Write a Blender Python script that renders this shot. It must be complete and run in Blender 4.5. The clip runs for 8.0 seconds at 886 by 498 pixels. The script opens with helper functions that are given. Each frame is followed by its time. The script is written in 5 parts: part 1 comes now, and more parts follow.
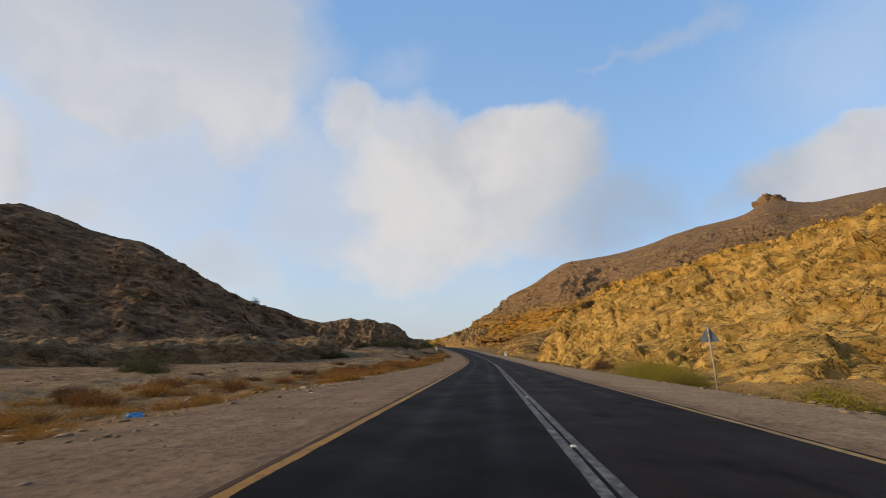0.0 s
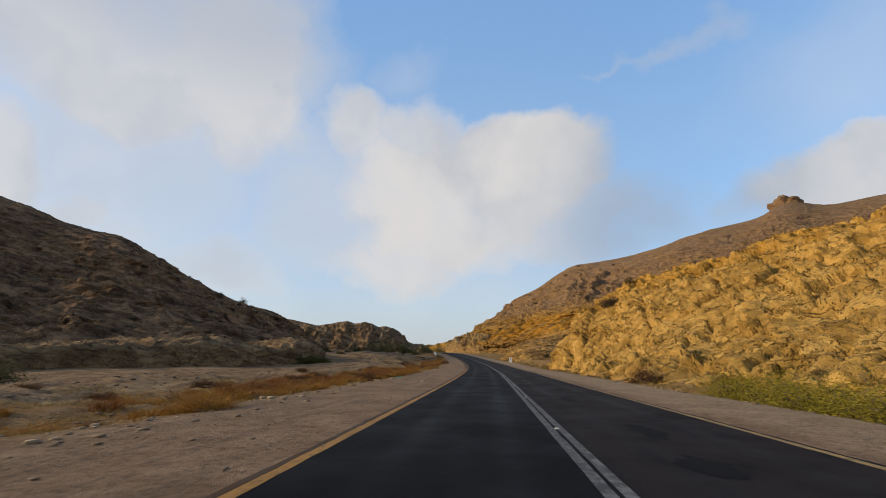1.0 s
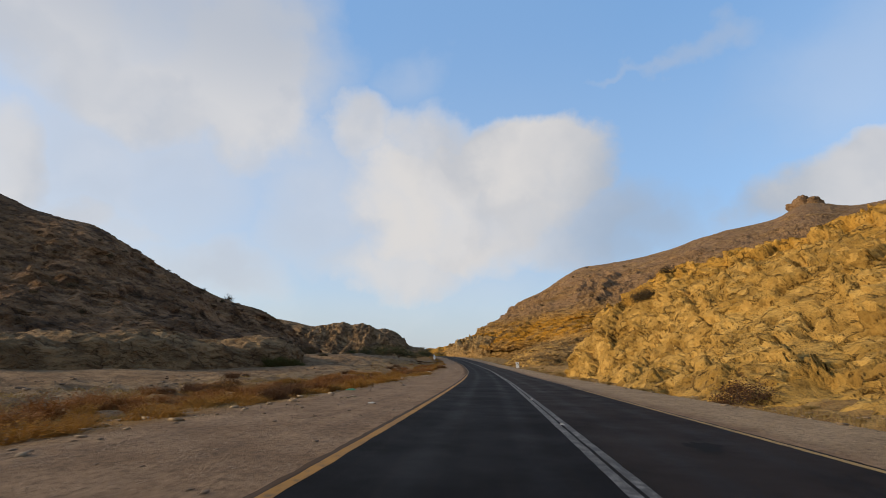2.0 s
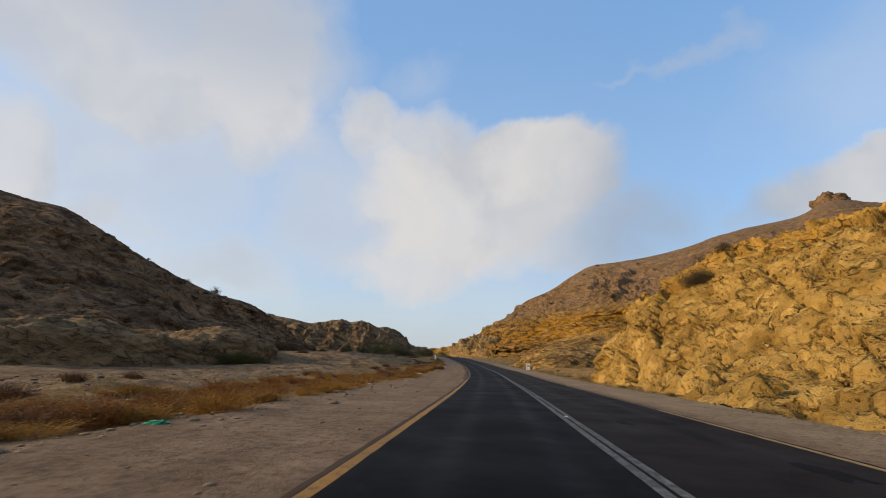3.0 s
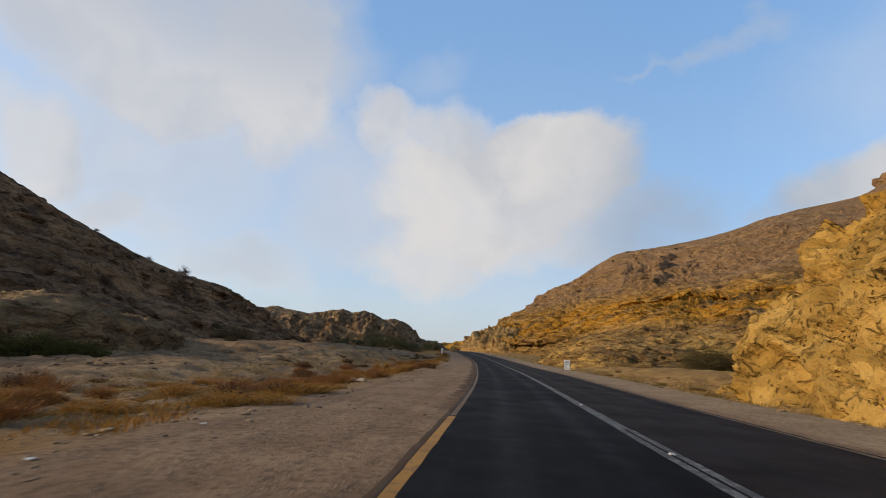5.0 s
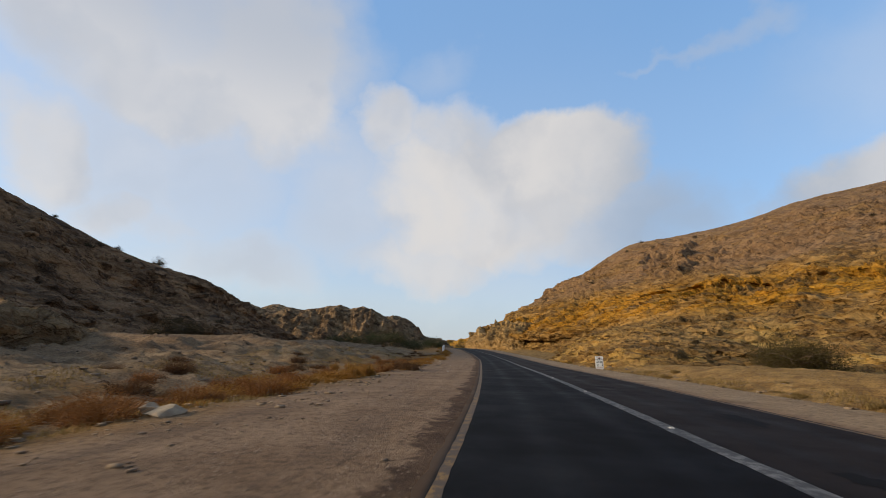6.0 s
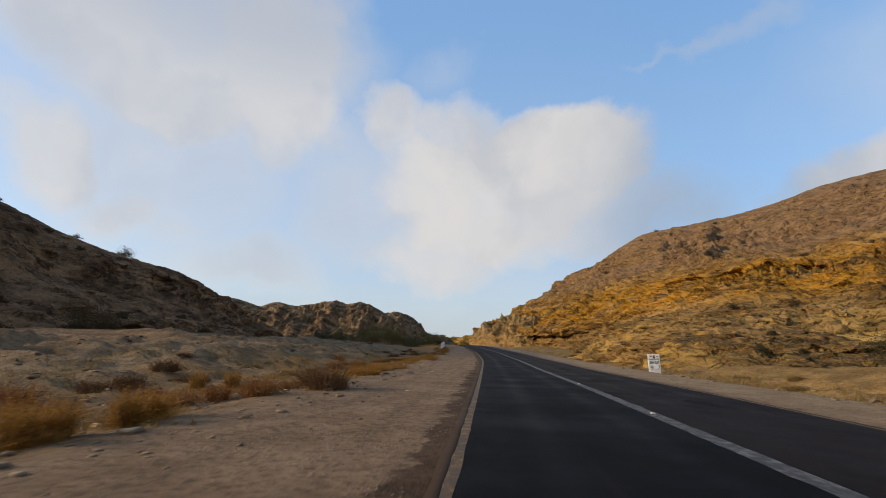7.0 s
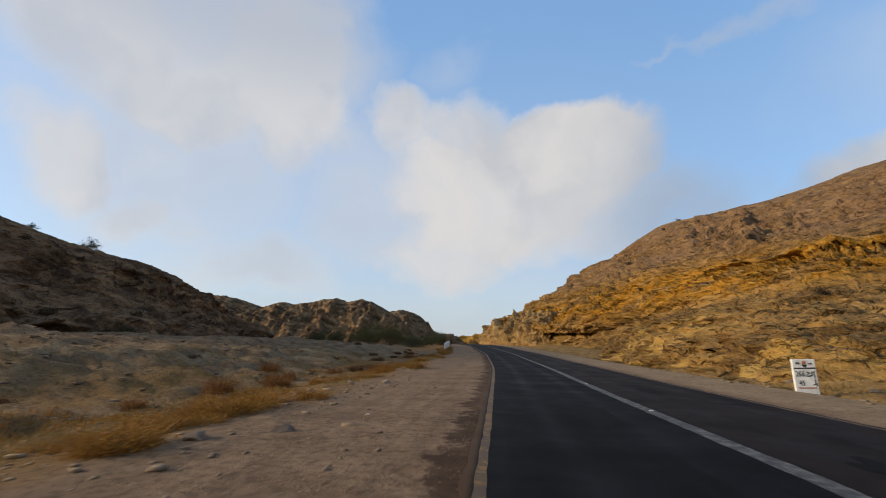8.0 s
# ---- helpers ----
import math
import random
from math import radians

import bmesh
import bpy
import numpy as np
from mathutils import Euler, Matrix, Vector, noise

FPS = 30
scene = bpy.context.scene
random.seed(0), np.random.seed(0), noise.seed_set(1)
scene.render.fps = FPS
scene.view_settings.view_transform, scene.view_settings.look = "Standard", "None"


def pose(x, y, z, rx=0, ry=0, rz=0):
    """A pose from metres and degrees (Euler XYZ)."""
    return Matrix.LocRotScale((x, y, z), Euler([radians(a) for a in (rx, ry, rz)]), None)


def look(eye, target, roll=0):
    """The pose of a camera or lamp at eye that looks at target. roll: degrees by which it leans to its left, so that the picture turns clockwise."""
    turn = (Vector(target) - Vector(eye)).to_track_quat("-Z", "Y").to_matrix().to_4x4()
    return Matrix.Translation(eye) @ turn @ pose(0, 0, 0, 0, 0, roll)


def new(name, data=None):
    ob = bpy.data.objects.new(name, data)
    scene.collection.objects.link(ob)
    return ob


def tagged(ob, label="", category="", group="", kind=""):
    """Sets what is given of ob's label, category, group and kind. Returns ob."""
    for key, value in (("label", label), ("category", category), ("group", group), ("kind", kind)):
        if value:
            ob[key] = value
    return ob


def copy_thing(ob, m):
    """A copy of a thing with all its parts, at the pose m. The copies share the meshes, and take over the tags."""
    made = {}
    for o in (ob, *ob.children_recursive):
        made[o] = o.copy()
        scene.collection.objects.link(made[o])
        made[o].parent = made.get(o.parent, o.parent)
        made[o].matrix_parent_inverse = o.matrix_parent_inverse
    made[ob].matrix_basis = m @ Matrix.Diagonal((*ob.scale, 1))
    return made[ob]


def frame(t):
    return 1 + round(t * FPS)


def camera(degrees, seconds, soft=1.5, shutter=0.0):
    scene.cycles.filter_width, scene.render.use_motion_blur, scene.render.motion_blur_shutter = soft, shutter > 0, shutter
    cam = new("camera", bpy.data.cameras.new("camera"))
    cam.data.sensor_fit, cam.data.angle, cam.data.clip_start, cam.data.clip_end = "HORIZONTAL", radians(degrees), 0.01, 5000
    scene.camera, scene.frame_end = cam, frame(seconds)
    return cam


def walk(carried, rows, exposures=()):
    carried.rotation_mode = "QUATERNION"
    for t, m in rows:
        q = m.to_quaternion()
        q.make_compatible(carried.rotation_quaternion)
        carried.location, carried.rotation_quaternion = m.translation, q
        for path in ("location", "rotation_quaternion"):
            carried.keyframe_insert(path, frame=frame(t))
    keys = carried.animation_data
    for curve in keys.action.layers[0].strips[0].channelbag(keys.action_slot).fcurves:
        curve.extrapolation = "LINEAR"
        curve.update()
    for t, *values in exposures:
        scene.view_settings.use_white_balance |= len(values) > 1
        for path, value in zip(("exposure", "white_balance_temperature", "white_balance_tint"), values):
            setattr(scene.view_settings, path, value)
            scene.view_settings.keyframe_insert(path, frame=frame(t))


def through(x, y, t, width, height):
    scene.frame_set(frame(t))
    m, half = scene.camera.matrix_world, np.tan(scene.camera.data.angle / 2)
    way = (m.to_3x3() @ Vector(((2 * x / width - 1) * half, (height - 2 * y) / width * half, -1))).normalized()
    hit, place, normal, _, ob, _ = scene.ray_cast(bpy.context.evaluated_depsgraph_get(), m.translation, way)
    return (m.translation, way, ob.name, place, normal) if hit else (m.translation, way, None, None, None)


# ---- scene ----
cam = camera(85.3, 8.0, soft=0.5, shutter=0.15)
METRES, EYE, TILT, LEAN, TURN = 130.0, 1.4, 12.0, 0.0, 0.0
ROWS = [
    (0.0, 0.0, 0.0, 0.0, 0.0, 0.0, -0.0),
    (0.5, 0.0049, 0.0579, -0.0129, 0.27, 0.27, -0.25),
    (1.0, 0.0101, 0.1152, -0.0257, 0.39, 0.66, -0.5),
    (1.5, 0.0148, 0.1756, -0.0389, 0.56, 0.99, -0.78),
    (3.0, 0.0265, 0.355, -0.0785, 1.51, 1.2, -1.74),
    (3.5, 0.0307, 0.4123, -0.0905, 1.94, 1.07, -1.92),
    (4.0, 0.034, 0.4718, -0.1035, 2.35, 0.95, -2.13),
    (4.5, 0.0373, 0.5378, -0.1176, 2.93, 0.77, -2.12),
    (6.0, 0.0436, 0.7257, -0.1587, 4.04, 0.43, -1.28),
    (6.5, 0.0458, 0.7884, -0.1714, 4.27, 0.22, -0.98),
    (7.0, 0.0479, 0.8518, -0.1841, 4.63, 0.12, -0.63),
    (7.5, 0.0485, 0.912, -0.1955, 5.19, 0.03, -0.25),
    (8.0, 0.0487, 0.9765, -0.208, 5.76, 0.04, 0.13),
]
walk(cam, [(t, pose(0, 0, EYE, TILT, LEAN, TURN) @ pose(METRES * x, METRES * y, METRES * z, 90 + pitch, roll, yaw)) for t, x, y, z, yaw, pitch, roll in ROWS])

# ---- light ----
SUN_AZ, SUN_EL = math.atan2(-0.985, -0.15), radians(17)   # from +y, clockwise seen from above
sun_dir = Vector((math.sin(SUN_AZ) * math.cos(SUN_EL), math.cos(SUN_AZ) * math.cos(SUN_EL), math.sin(SUN_EL)))
sun = new("sun", bpy.data.lights.new("sun", "SUN"))
sun.data.energy, sun.data.angle, sun.data.color = 2.5, radians(8), (1.0, 0.84, 0.60)
sun.matrix_world = look(sun_dir * 100, (0, 0, 0))
scene.view_settings.exposure = 0.9


class Tree:
    """Small helper to write node trees in few lines."""

    def __init__(self, tree):
        self.t = tree
        tree.nodes.clear()

    def n(self, kind):
        return self.t.nodes.new(kind)

    def put(self, sock, value):
        if isinstance(value, bpy.types.NodeSocket):
            self.t.links.new(value, sock)
        elif value is not None:
            sock.default_value = value

    def math(self, op, a, b=None, c=None, clamp=False):
        m = self.n("ShaderNodeMath")
        m.operation, m.use_clamp = op, clamp
        for i, v in enumerate((a, b, c)):
            self.put(m.inputs[i], v)
        return m.outputs[0]

    def vec(self, op, a, b=None, scale=None):
        m = self.n("ShaderNodeVectorMath")
        m.operation = op
        self.put(m.inputs[0], a)
        self.put(m.inputs[1], b)
        if scale is not None:
            self.put(m.inputs["Scale"], scale)
        return m.outputs["Value"] if op in ("LENGTH", "DOT_PRODUCT", "DISTANCE") else m.outputs["Vector"]

    def noise(self, vec, scale, detail=4.0, rough=0.55, warp=0.0, colour=False):
        m = self.n("ShaderNodeTexNoise")
        self.put(m.inputs["Vector"], vec)
        m.inputs["Scale"].default_value, m.inputs["Detail"].default_value = scale, detail
        m.inputs["Roughness"].default_value, m.inputs["Distortion"].default_value = rough, warp
        return m.outputs["Color" if colour else "Fac"]

    def remap(self, v, a, b, c=0.0, d=1.0, smooth=True):
        m = self.n("ShaderNodeMapRange")
        m.interpolation_type = "SMOOTHSTEP" if smooth else "LINEAR"
        for i, x in enumerate((v, a, b, c, d)):
            self.put(m.inputs[i], x)
        return m.outputs[0]

    def mix(self, f, a, b, how="MIX"):
        m = self.n("ShaderNodeMix")
        m.data_type, m.blend_type = "RGBA", how
        self.put(m.inputs[0], f)
        self.put(m.inputs[6], rgb(a))
        self.put(m.inputs[7], rgb(b))
        return m.outputs[2]

    def voronoi(self, vec, scale, feature="F1", out="Distance", rand=1.0):
        m = self.n("ShaderNodeTexVoronoi")
        m.feature = feature
        self.put(m.inputs["Vector"], vec)
        m.inputs["Scale"].default_value = scale
        m.inputs["Randomness"].default_value = rand
        return m.outputs[out]

    def road_uv(self):
        m = self.n("ShaderNodeUVMap")
        m.uv_map = "road"
        return m.outputs[0]

    def bump(self, height, strength, dist, normal=None):
        m = self.n("ShaderNodeBump")
        m.inputs["Strength"].default_value, m.inputs["Distance"].default_value = strength, dist
        self.put(m.inputs["Height"], height)
        self.put(m.inputs["Normal"], normal)
        return m.outputs[0]


def rgb(c):
    return (*c, 1.0) if isinstance(c, tuple) and len(c) == 3 else c


# sky with broken cloud
world = bpy.data.worlds.new("world")
scene.world = world
world.use_nodes = True
w = Tree(world.node_tree)
sky = w.n("ShaderNodeTexSky")
sky.sky_type, sky.sun_disc, sky.sun_elevation, sky.sun_rotation = "NISHITA", False, SUN_EL, SUN_AZ
sky.altitude, sky.air_density, sky.dust_density, sky.ozone_density = 100.0, 1.0, 1.0, 2.6
ray = w.n("ShaderNodeTexCoord").outputs["Generated"]
warp_a = w.vec("SUBTRACT", w.noise(ray, 3.2, 2, 0.5, colour=True), (0.5, 0.5, 0.5))
warp_b = w.vec("SUBTRACT", w.noise(ray, 9.0, 4, 0.55, colour=True), (0.5, 0.5, 0.5))
soft_ray = w.vec("ADD", ray, w.vec("SCALE", warp_a, scale=0.20))
soft_ray = w.vec("ADD", soft_ray, w.vec("SCALE", warp_b, scale=0.13))
warp_c = w.vec("SUBTRACT", w.noise(ray, 34.0, 5, 0.65, colour=True), (0.5, 0.5, 0.5))
soft_ray = w.vec("ADD", soft_ray, w.vec("SCALE", warp_c, scale=0.026))


def sky_way(u, v):
    """The way to a point of the sky, u to the right and v up of a line 12 degrees above the road."""
    return (Matrix.Rotation(radians(12), 3, "X") @ Vector((u, 1.0, v))).normalized()


# banks of cloud: u, v, half width, half height, amount, crispness
BANKS = [(-0.17, 0.235, 0.105, 0.10, 0.95, 0.45), (0.17, 0.205, 0.16, 0.105, 1.0, 0.7), (0.02, 0.09, 0.32, 0.145, 1.0, 0.5), (0.08, 0.13, 0.26, 0.12, 1.0, 0.55), (0.30, 0.08, 0.18, 0.13, 0.75, 0.3),
         (0.42, 0.06, 0.16, 0.11, 0.65, 0.1), (-0.09, -0.01, 0.24, 0.085, 0.9, 0.2), (-0.64, 0.47, 0.44, 0.22, 0.9, 0.45), (-0.42, 0.38, 0.15, 0.27, 0.9, 0.5), (-0.36, 0.22, 0.16, 0.16, 0.55, 0.1),
         (-0.95, 0.25, 0.13, 0.17, 0.9, 0.3), (-0.80, 0.11, 0.16, 0.10, 0.85, 0.2), (-0.66, 0.05, 0.17, 0.07, 0.7, 0.1), (-0.50, -0.04, 0.30, 0.13, 0.75, 0.1), (0.84, 0.15, 0.21, 0.125, 0.95, 0.6),
         (0.90, 0.22, 0.12, 0.085, 0.95, 0.6), (0.66, 0.08, 0.12, 0.08, 0.55, 0.1), (0.345, 0.405, 0.09, 0.016, 0.3, 0.1), (0.43, 0.43, 0.11, 0.026, 0.42, 0.1), (0.51, 0.455, 0.12, 0.04, 0.42, 0.1),
         (0.85, 0.42, 0.36, 0.24, 0.26, 0.05), (-0.22, 0.40, 0.06, 0.12, 0.3, 0.05), (-0.08, 0.37, 0.11, 0.09, 0.26, 0.05), (0.0, -0.07, 0.6, 0.08, 0.35, 0.1),
         (-0.66, 0.20, 0.42, 0.34, 0.68, 0.1), (-0.28, 0.10, 0.22, 0.24, 0.62, 0.1), (-0.02, 0.20, 0.14, 0.10, 0.9, 0.4), (0.20, 0.02, 0.26, 0.09, 0.8, 0.2)]
cover = None
for u, v, du, dv, amount, crisp in BANKS:
    c = sky_way(u, v)
    k = c.length / math.sqrt(1 + u * u + v * v)
    off = w.vec("MULTIPLY", w.vec("SUBTRACT", soft_ray, tuple(c)), (1 / (du * k), 0.6 / (du * k), 1 / (dv * k)))
    blob = w.math("MULTIPLY", w.remap(w.vec("LENGTH", off), 1.2, 1.1 * crisp), amount)
    cover = blob if cover is None else w.math("MAXIMUM", cover, blob)
# broken cloud all over the rest of the sky, behind and overhead
ry = w.n("ShaderNodeSeparateXYZ")
w.put(ry.inputs[0], ray)
behind = w.remap(ry.outputs[1], 0.45, 0.1)
broken = w.math("MULTIPLY", w.remap(w.noise(soft_ray, 2.2, 4), 0.46, 0.62), behind)
cover = w.math("MAXIMUM", cover, w.math("MULTIPLY", broken, 0.8))
fine = w.noise(soft_ray, 5.0, 4, 0.5)
cover = w.math("MULTIPLY", cover, w.remap(fine, 0.25, 0.6, 0.85, 1.0), clamp=True)
cover = w.math("MAXIMUM", cover, 0.08)
drift = w.n("ShaderNodeSeparateXYZ")
w.put(drift.inputs[0], soft_ray)
across = drift.outputs[0]
# clear air: paler towards the horizon
high = ry.outputs[2]
air = w.mix(w.remap(high, 0.05, 0.34), (0.205, 0.255, 0.325), (0.150, 0.255, 0.410))
air = w.mix(w.remap(high, 0.34, 0.66), air, (0.092, 0.215, 0.410))
clear = w.mix(0.65, w.mix(1.0, sky.outputs[0], (0.15, 0.15, 0.15), "MULTIPLY"), air)
haze = w.remap(high, 0.02, 0.24, 0.55, 0.0)
cover_all = w.math("MAXIMUM", cover, haze)
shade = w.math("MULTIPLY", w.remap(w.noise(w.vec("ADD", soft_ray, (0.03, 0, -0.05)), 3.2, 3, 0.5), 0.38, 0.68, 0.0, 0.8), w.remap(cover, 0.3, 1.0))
shade = w.math("MAXIMUM", shade, w.math("MULTIPLY", w.remap(across, 0.08, 0.38, 0.0, 0.9), w.remap(across, 0.6, 0.42)))
shade = w.math("MAXIMUM", shade, w.math("MULTIPLY", w.remap(across, -0.08, -0.34, 0.0, 0.8), w.remap(high, 0.40, 0.58)))
cloud_tone = w.mix(shade, (0.68, 0.66, 0.65), (0.455, 0.485, 0.545))
cloud_tone = w.mix(w.math("MULTIPLY", haze, w.remap(cover, 0.6, 0.1)), cloud_tone, (0.37, 0.44, 0.545))
cloud_tone = w.mix(w.math("MULTIPLY", w.math("MULTIPLY", w.remap(across, 0.10, 0.42, 0.0, 0.85), w.remap(across, 0.66, 0.46)), w.remap(high, 0.52, 0.30)), cloud_tone, (0.33, 0.385, 0.465))
bg_sky, bg_cloud = w.n("ShaderNodeBackground"), w.n("ShaderNodeBackground")
w.put(bg_sky.inputs[0], clear)
bg_sky.inputs[1].default_value = 1.0
w.put(bg_cloud.inputs[0], cloud_tone)
bg_cloud.inputs[1].default_value = 0.56
both = w.n("ShaderNodeMixShader")
w.put(both.inputs[0], cover_all)
w.put(both.inputs[1], bg_sky.outputs[0])
w.put(both.inputs[2], bg_cloud.outputs[0])
w.put(w.n("ShaderNodeOutputWorld").inputs[0], both.outputs[0])


# ---- materials ----
def material(name):
    m = bpy.data.materials.new(name)
    m.use_nodes = True
    t = Tree(m.node_tree)
    t.bsdf = t.n("ShaderNodeBsdfPrincipled")
    t.put(t.n("ShaderNodeOutputMaterial").inputs[0], t.bsdf.outputs[0])
    t.pos = t.n("ShaderNodeNewGeometry").outputs["Position"]
    t.mat = m
    return t


def finish(t, colour, rough=0.9, normal=None, spec=0.3):
    t.put(t.bsdf.inputs["Base Color"], rgb(colour))
    t.put(t.bsdf.inputs["Roughness"], rough)
    t.put(t.bsdf.inputs["Normal"], normal)
    t.bsdf.inputs["Specular IOR Level"].default_value = spec
    return t.mat


def rock_material(name, light, mid, dark, bed, dust, streak=(0.2, 1.5, 0.7), blocks=0.0, band=None, cap=None, grit=2.3, deep=0.7):
    """Bedded, weathered rock: colour by block, bed, stain, grain, joint and painted pit shade, with relief.
    streak: stretch of the thin beds along their plane, how many to the metre, and how strong. blocks: how far joint
    blocks differ.
    band: colour, low and high of a bed of its own, with talus of that colour below it. cap: colour and level of the
    beds on top."""
    t = material(name)
    n = Vector(bed).normalized()
    e1 = n.cross(Vector((0, 1, 0))).normalized()
    e2 = n.cross(e1)
    big = t.noise(t.pos, 0.035, 4, 0.6)
    med = t.noise(t.pos, 0.30, 7, 0.68)
    grain = t.noise(t.pos, grit, 7, 0.68)
    wave = t.noise(t.pos, 0.05, 4)
    along = t.math("ADD", t.vec("DOT_PRODUCT", t.pos, tuple(n)), t.math("MULTIPLY", wave, 5.0))
    comb = t.n("ShaderNodeCombineXYZ")
    t.put(comb.inputs[0], t.math("MULTIPLY", t.vec("DOT_PRODUCT", t.pos, tuple(e1)), streak[0]))
    t.put(comb.inputs[1], t.math("MULTIPLY", t.vec("DOT_PRODUCT", t.pos, tuple(e2)), streak[0]))
    t.put(comb.inputs[2], t.math("ADD", along, t.math("MULTIPLY", t.noise(t.pos, 0.5, 4), 1.7)))
    beds = t.noise(comb.outputs[0], streak[1], 5, 0.62)
    thick = t.noise(comb.outputs[0], streak[1] * 0.28, 4, 0.6)
    c = t.mix(t.remap(med, 0.40, 0.60), mid, light)
    c = t.mix(t.remap(big, 0.42, 0.62, 0.0, 0.6), c, dust)
    c = t.mix(t.remap(thick, 0.40, 0.62, 0.0, 0.55), c, tuple(v * 0.62 for v in mid))
    if cap:
        top = t.math("MULTIPLY", t.remap(along, cap[1] - 4, cap[1] + 9), t.remap(t.noise(t.pos, 0.06, 5, 0.6), 0.30, 0.55, 0.45, 1.0))
        c = t.mix(top, c, t.mix(t.remap(med, 0.38, 0.62), cap[0], tuple(v * 1.5 for v in cap[0])))
    if band:
        colour, low, high = band
        level = t.math("MULTIPLY", t.remap(along, low - 3, low + 3), t.remap(along, high + 6, high - 4))
        level = t.math("MULTIPLY", level, t.remap(t.noise(t.pos, 0.07, 6, 0.65), 0.38, 0.56))
        c = t.mix(level, c, colour)
        foot = t.math("MULTIPLY", t.remap(along, low - 1, low - 7), t.remap(t.noise(t.pos, 0.10, 6, 0.65), 0.50, 0.58, 0.0, 0.85))
        c = t.mix(foot, c, (0.52, 0.310, 0.085))
    plain = t.math("SUBTRACT", 1.0, t.math("MULTIPLY", top, 0.65)) if cap else 1.0
    beds = t.math("ADD", t.math("MULTIPLY", t.math("SUBTRACT", beds, 0.48), plain), 0.48)
    dark_bed = t.math("MULTIPLY", t.remap(beds, 0.50, 0.60), t.remap(t.noise(t.pos, 0.16, 5, 0.6), 0.36, 0.56))
    c = t.mix(t.math("MULTIPLY", dark_bed, streak[2]), c, t.mix(0.75, c, dark))
    c = t.mix(t.math("MULTIPLY", t.remap(beds, 0.45, 0.36), streak[2] * 0.5), c, light)
    c = t.mix(t.remap(grain, 0.48, 0.68, 0.0, 0.34), c, t.mix(0.7, c, dark))
    wavy = t.vec("ADD", t.pos, t.vec("SCALE", t.noise(t.pos, 0.8, 5, 0.65, colour=True), scale=1.1))
    crack = t.voronoi(t.vec("MULTIPLY", wavy, (1, 1, 1.7)), 0.5, "DISTANCE_TO_EDGE")
    joint = t.math("MULTIPLY", t.remap(crack, 0.0, 0.07, 1.0, 0.0), t.remap(t.noise(t.pos, 0.5, 4), 0.48, 0.58))
    c = t.mix(t.math("MULTIPLY", joint, 0.6), c, dark)
    h = t.math("ADD", t.math("MULTIPLY", grain, 0.7), t.math("MULTIPLY", t.remap(beds, 0.62, 0.42), 0.9 * streak[2]))
    h = t.math("SUBTRACT", h, t.math("MULTIPLY", joint, 0.5))
    if blocks:
        face = t.n("ShaderNodeSeparateXYZ")
        t.put(face.inputs[0], t.voronoi(t.vec("MULTIPLY", wavy, (1, 1, 1.5)), 0.75, out="Color"))
        c = t.mix(t.remap(face.outputs[0], 0.55, 1.0, 0.0, blocks), c, tuple(min(v * 1.25, 0.8) for v in light))
        c = t.mix(t.remap(face.outputs[1], 0.6, 1.0, 0.0, blocks), c, t.mix(0.5, mid, dark))
        # small overhung pits, the shade inside them put into the colour
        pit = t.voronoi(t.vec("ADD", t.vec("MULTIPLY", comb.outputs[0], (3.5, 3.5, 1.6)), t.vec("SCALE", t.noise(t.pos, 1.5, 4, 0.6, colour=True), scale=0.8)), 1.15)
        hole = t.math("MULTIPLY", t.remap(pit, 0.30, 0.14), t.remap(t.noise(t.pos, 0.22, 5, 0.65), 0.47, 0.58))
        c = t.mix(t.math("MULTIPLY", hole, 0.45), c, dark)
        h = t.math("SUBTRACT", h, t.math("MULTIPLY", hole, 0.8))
    h = t.math("ADD", h, t.math("MULTIPLY", t.noise(t.pos, 9.0, 4, 0.6), 0.08))
    return finish(t, c, 0.93, t.bump(h, 1.0, deep), 0.1)


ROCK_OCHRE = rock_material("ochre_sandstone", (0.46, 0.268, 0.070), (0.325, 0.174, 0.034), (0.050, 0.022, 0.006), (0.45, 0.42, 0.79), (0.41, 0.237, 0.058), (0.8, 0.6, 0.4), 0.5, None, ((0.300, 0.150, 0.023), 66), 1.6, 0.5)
ROCK_BROWN = rock_material("brown_sandstone", (0.40, 0.228, 0.073), (0.240, 0.132, 0.043), (0.034, 0.016, 0.006), (0.02, 0.03, 0.99), (0.26, 0.152, 0.055), (0.26, 0.75, 0.85), 0.0, ((0.46, 0.215, 0.021), 20, 34), ((0.172, 0.100, 0.050), 37), 1.6, 0.9)
ROCK_GREY = rock_material("grey_brown_shale", (0.33, 0.182, 0.086), (0.170, 0.092, 0.046), (0.022, 0.012, 0.007), (0.30, 0.05, 0.95), (0.233, 0.127, 0.061), (0.22, 0.6, 0.9), 0.0, None, None, 1.6, 1.2)
ROCK_FAR = rock_material("tan_shale", (0.37, 0.224, 0.108), (0.195, 0.118, 0.060), (0.040, 0.023, 0.013), (0.30, 0.1, 0.94), (0.20, 0.124, 0.066), (0.4, 0.5, 1.0), 0.0, None, None, 1.2, 1.2)
ROCK_TAN = rock_material("tan_sandstone", (0.44, 0.27, 0.105), (0.31, 0.182, 0.066), (0.09, 0.05, 0.02), (0.1, 0.1, 0.98), (0.36, 0.22, 0.088), (0.3, 0.7, 0.6))
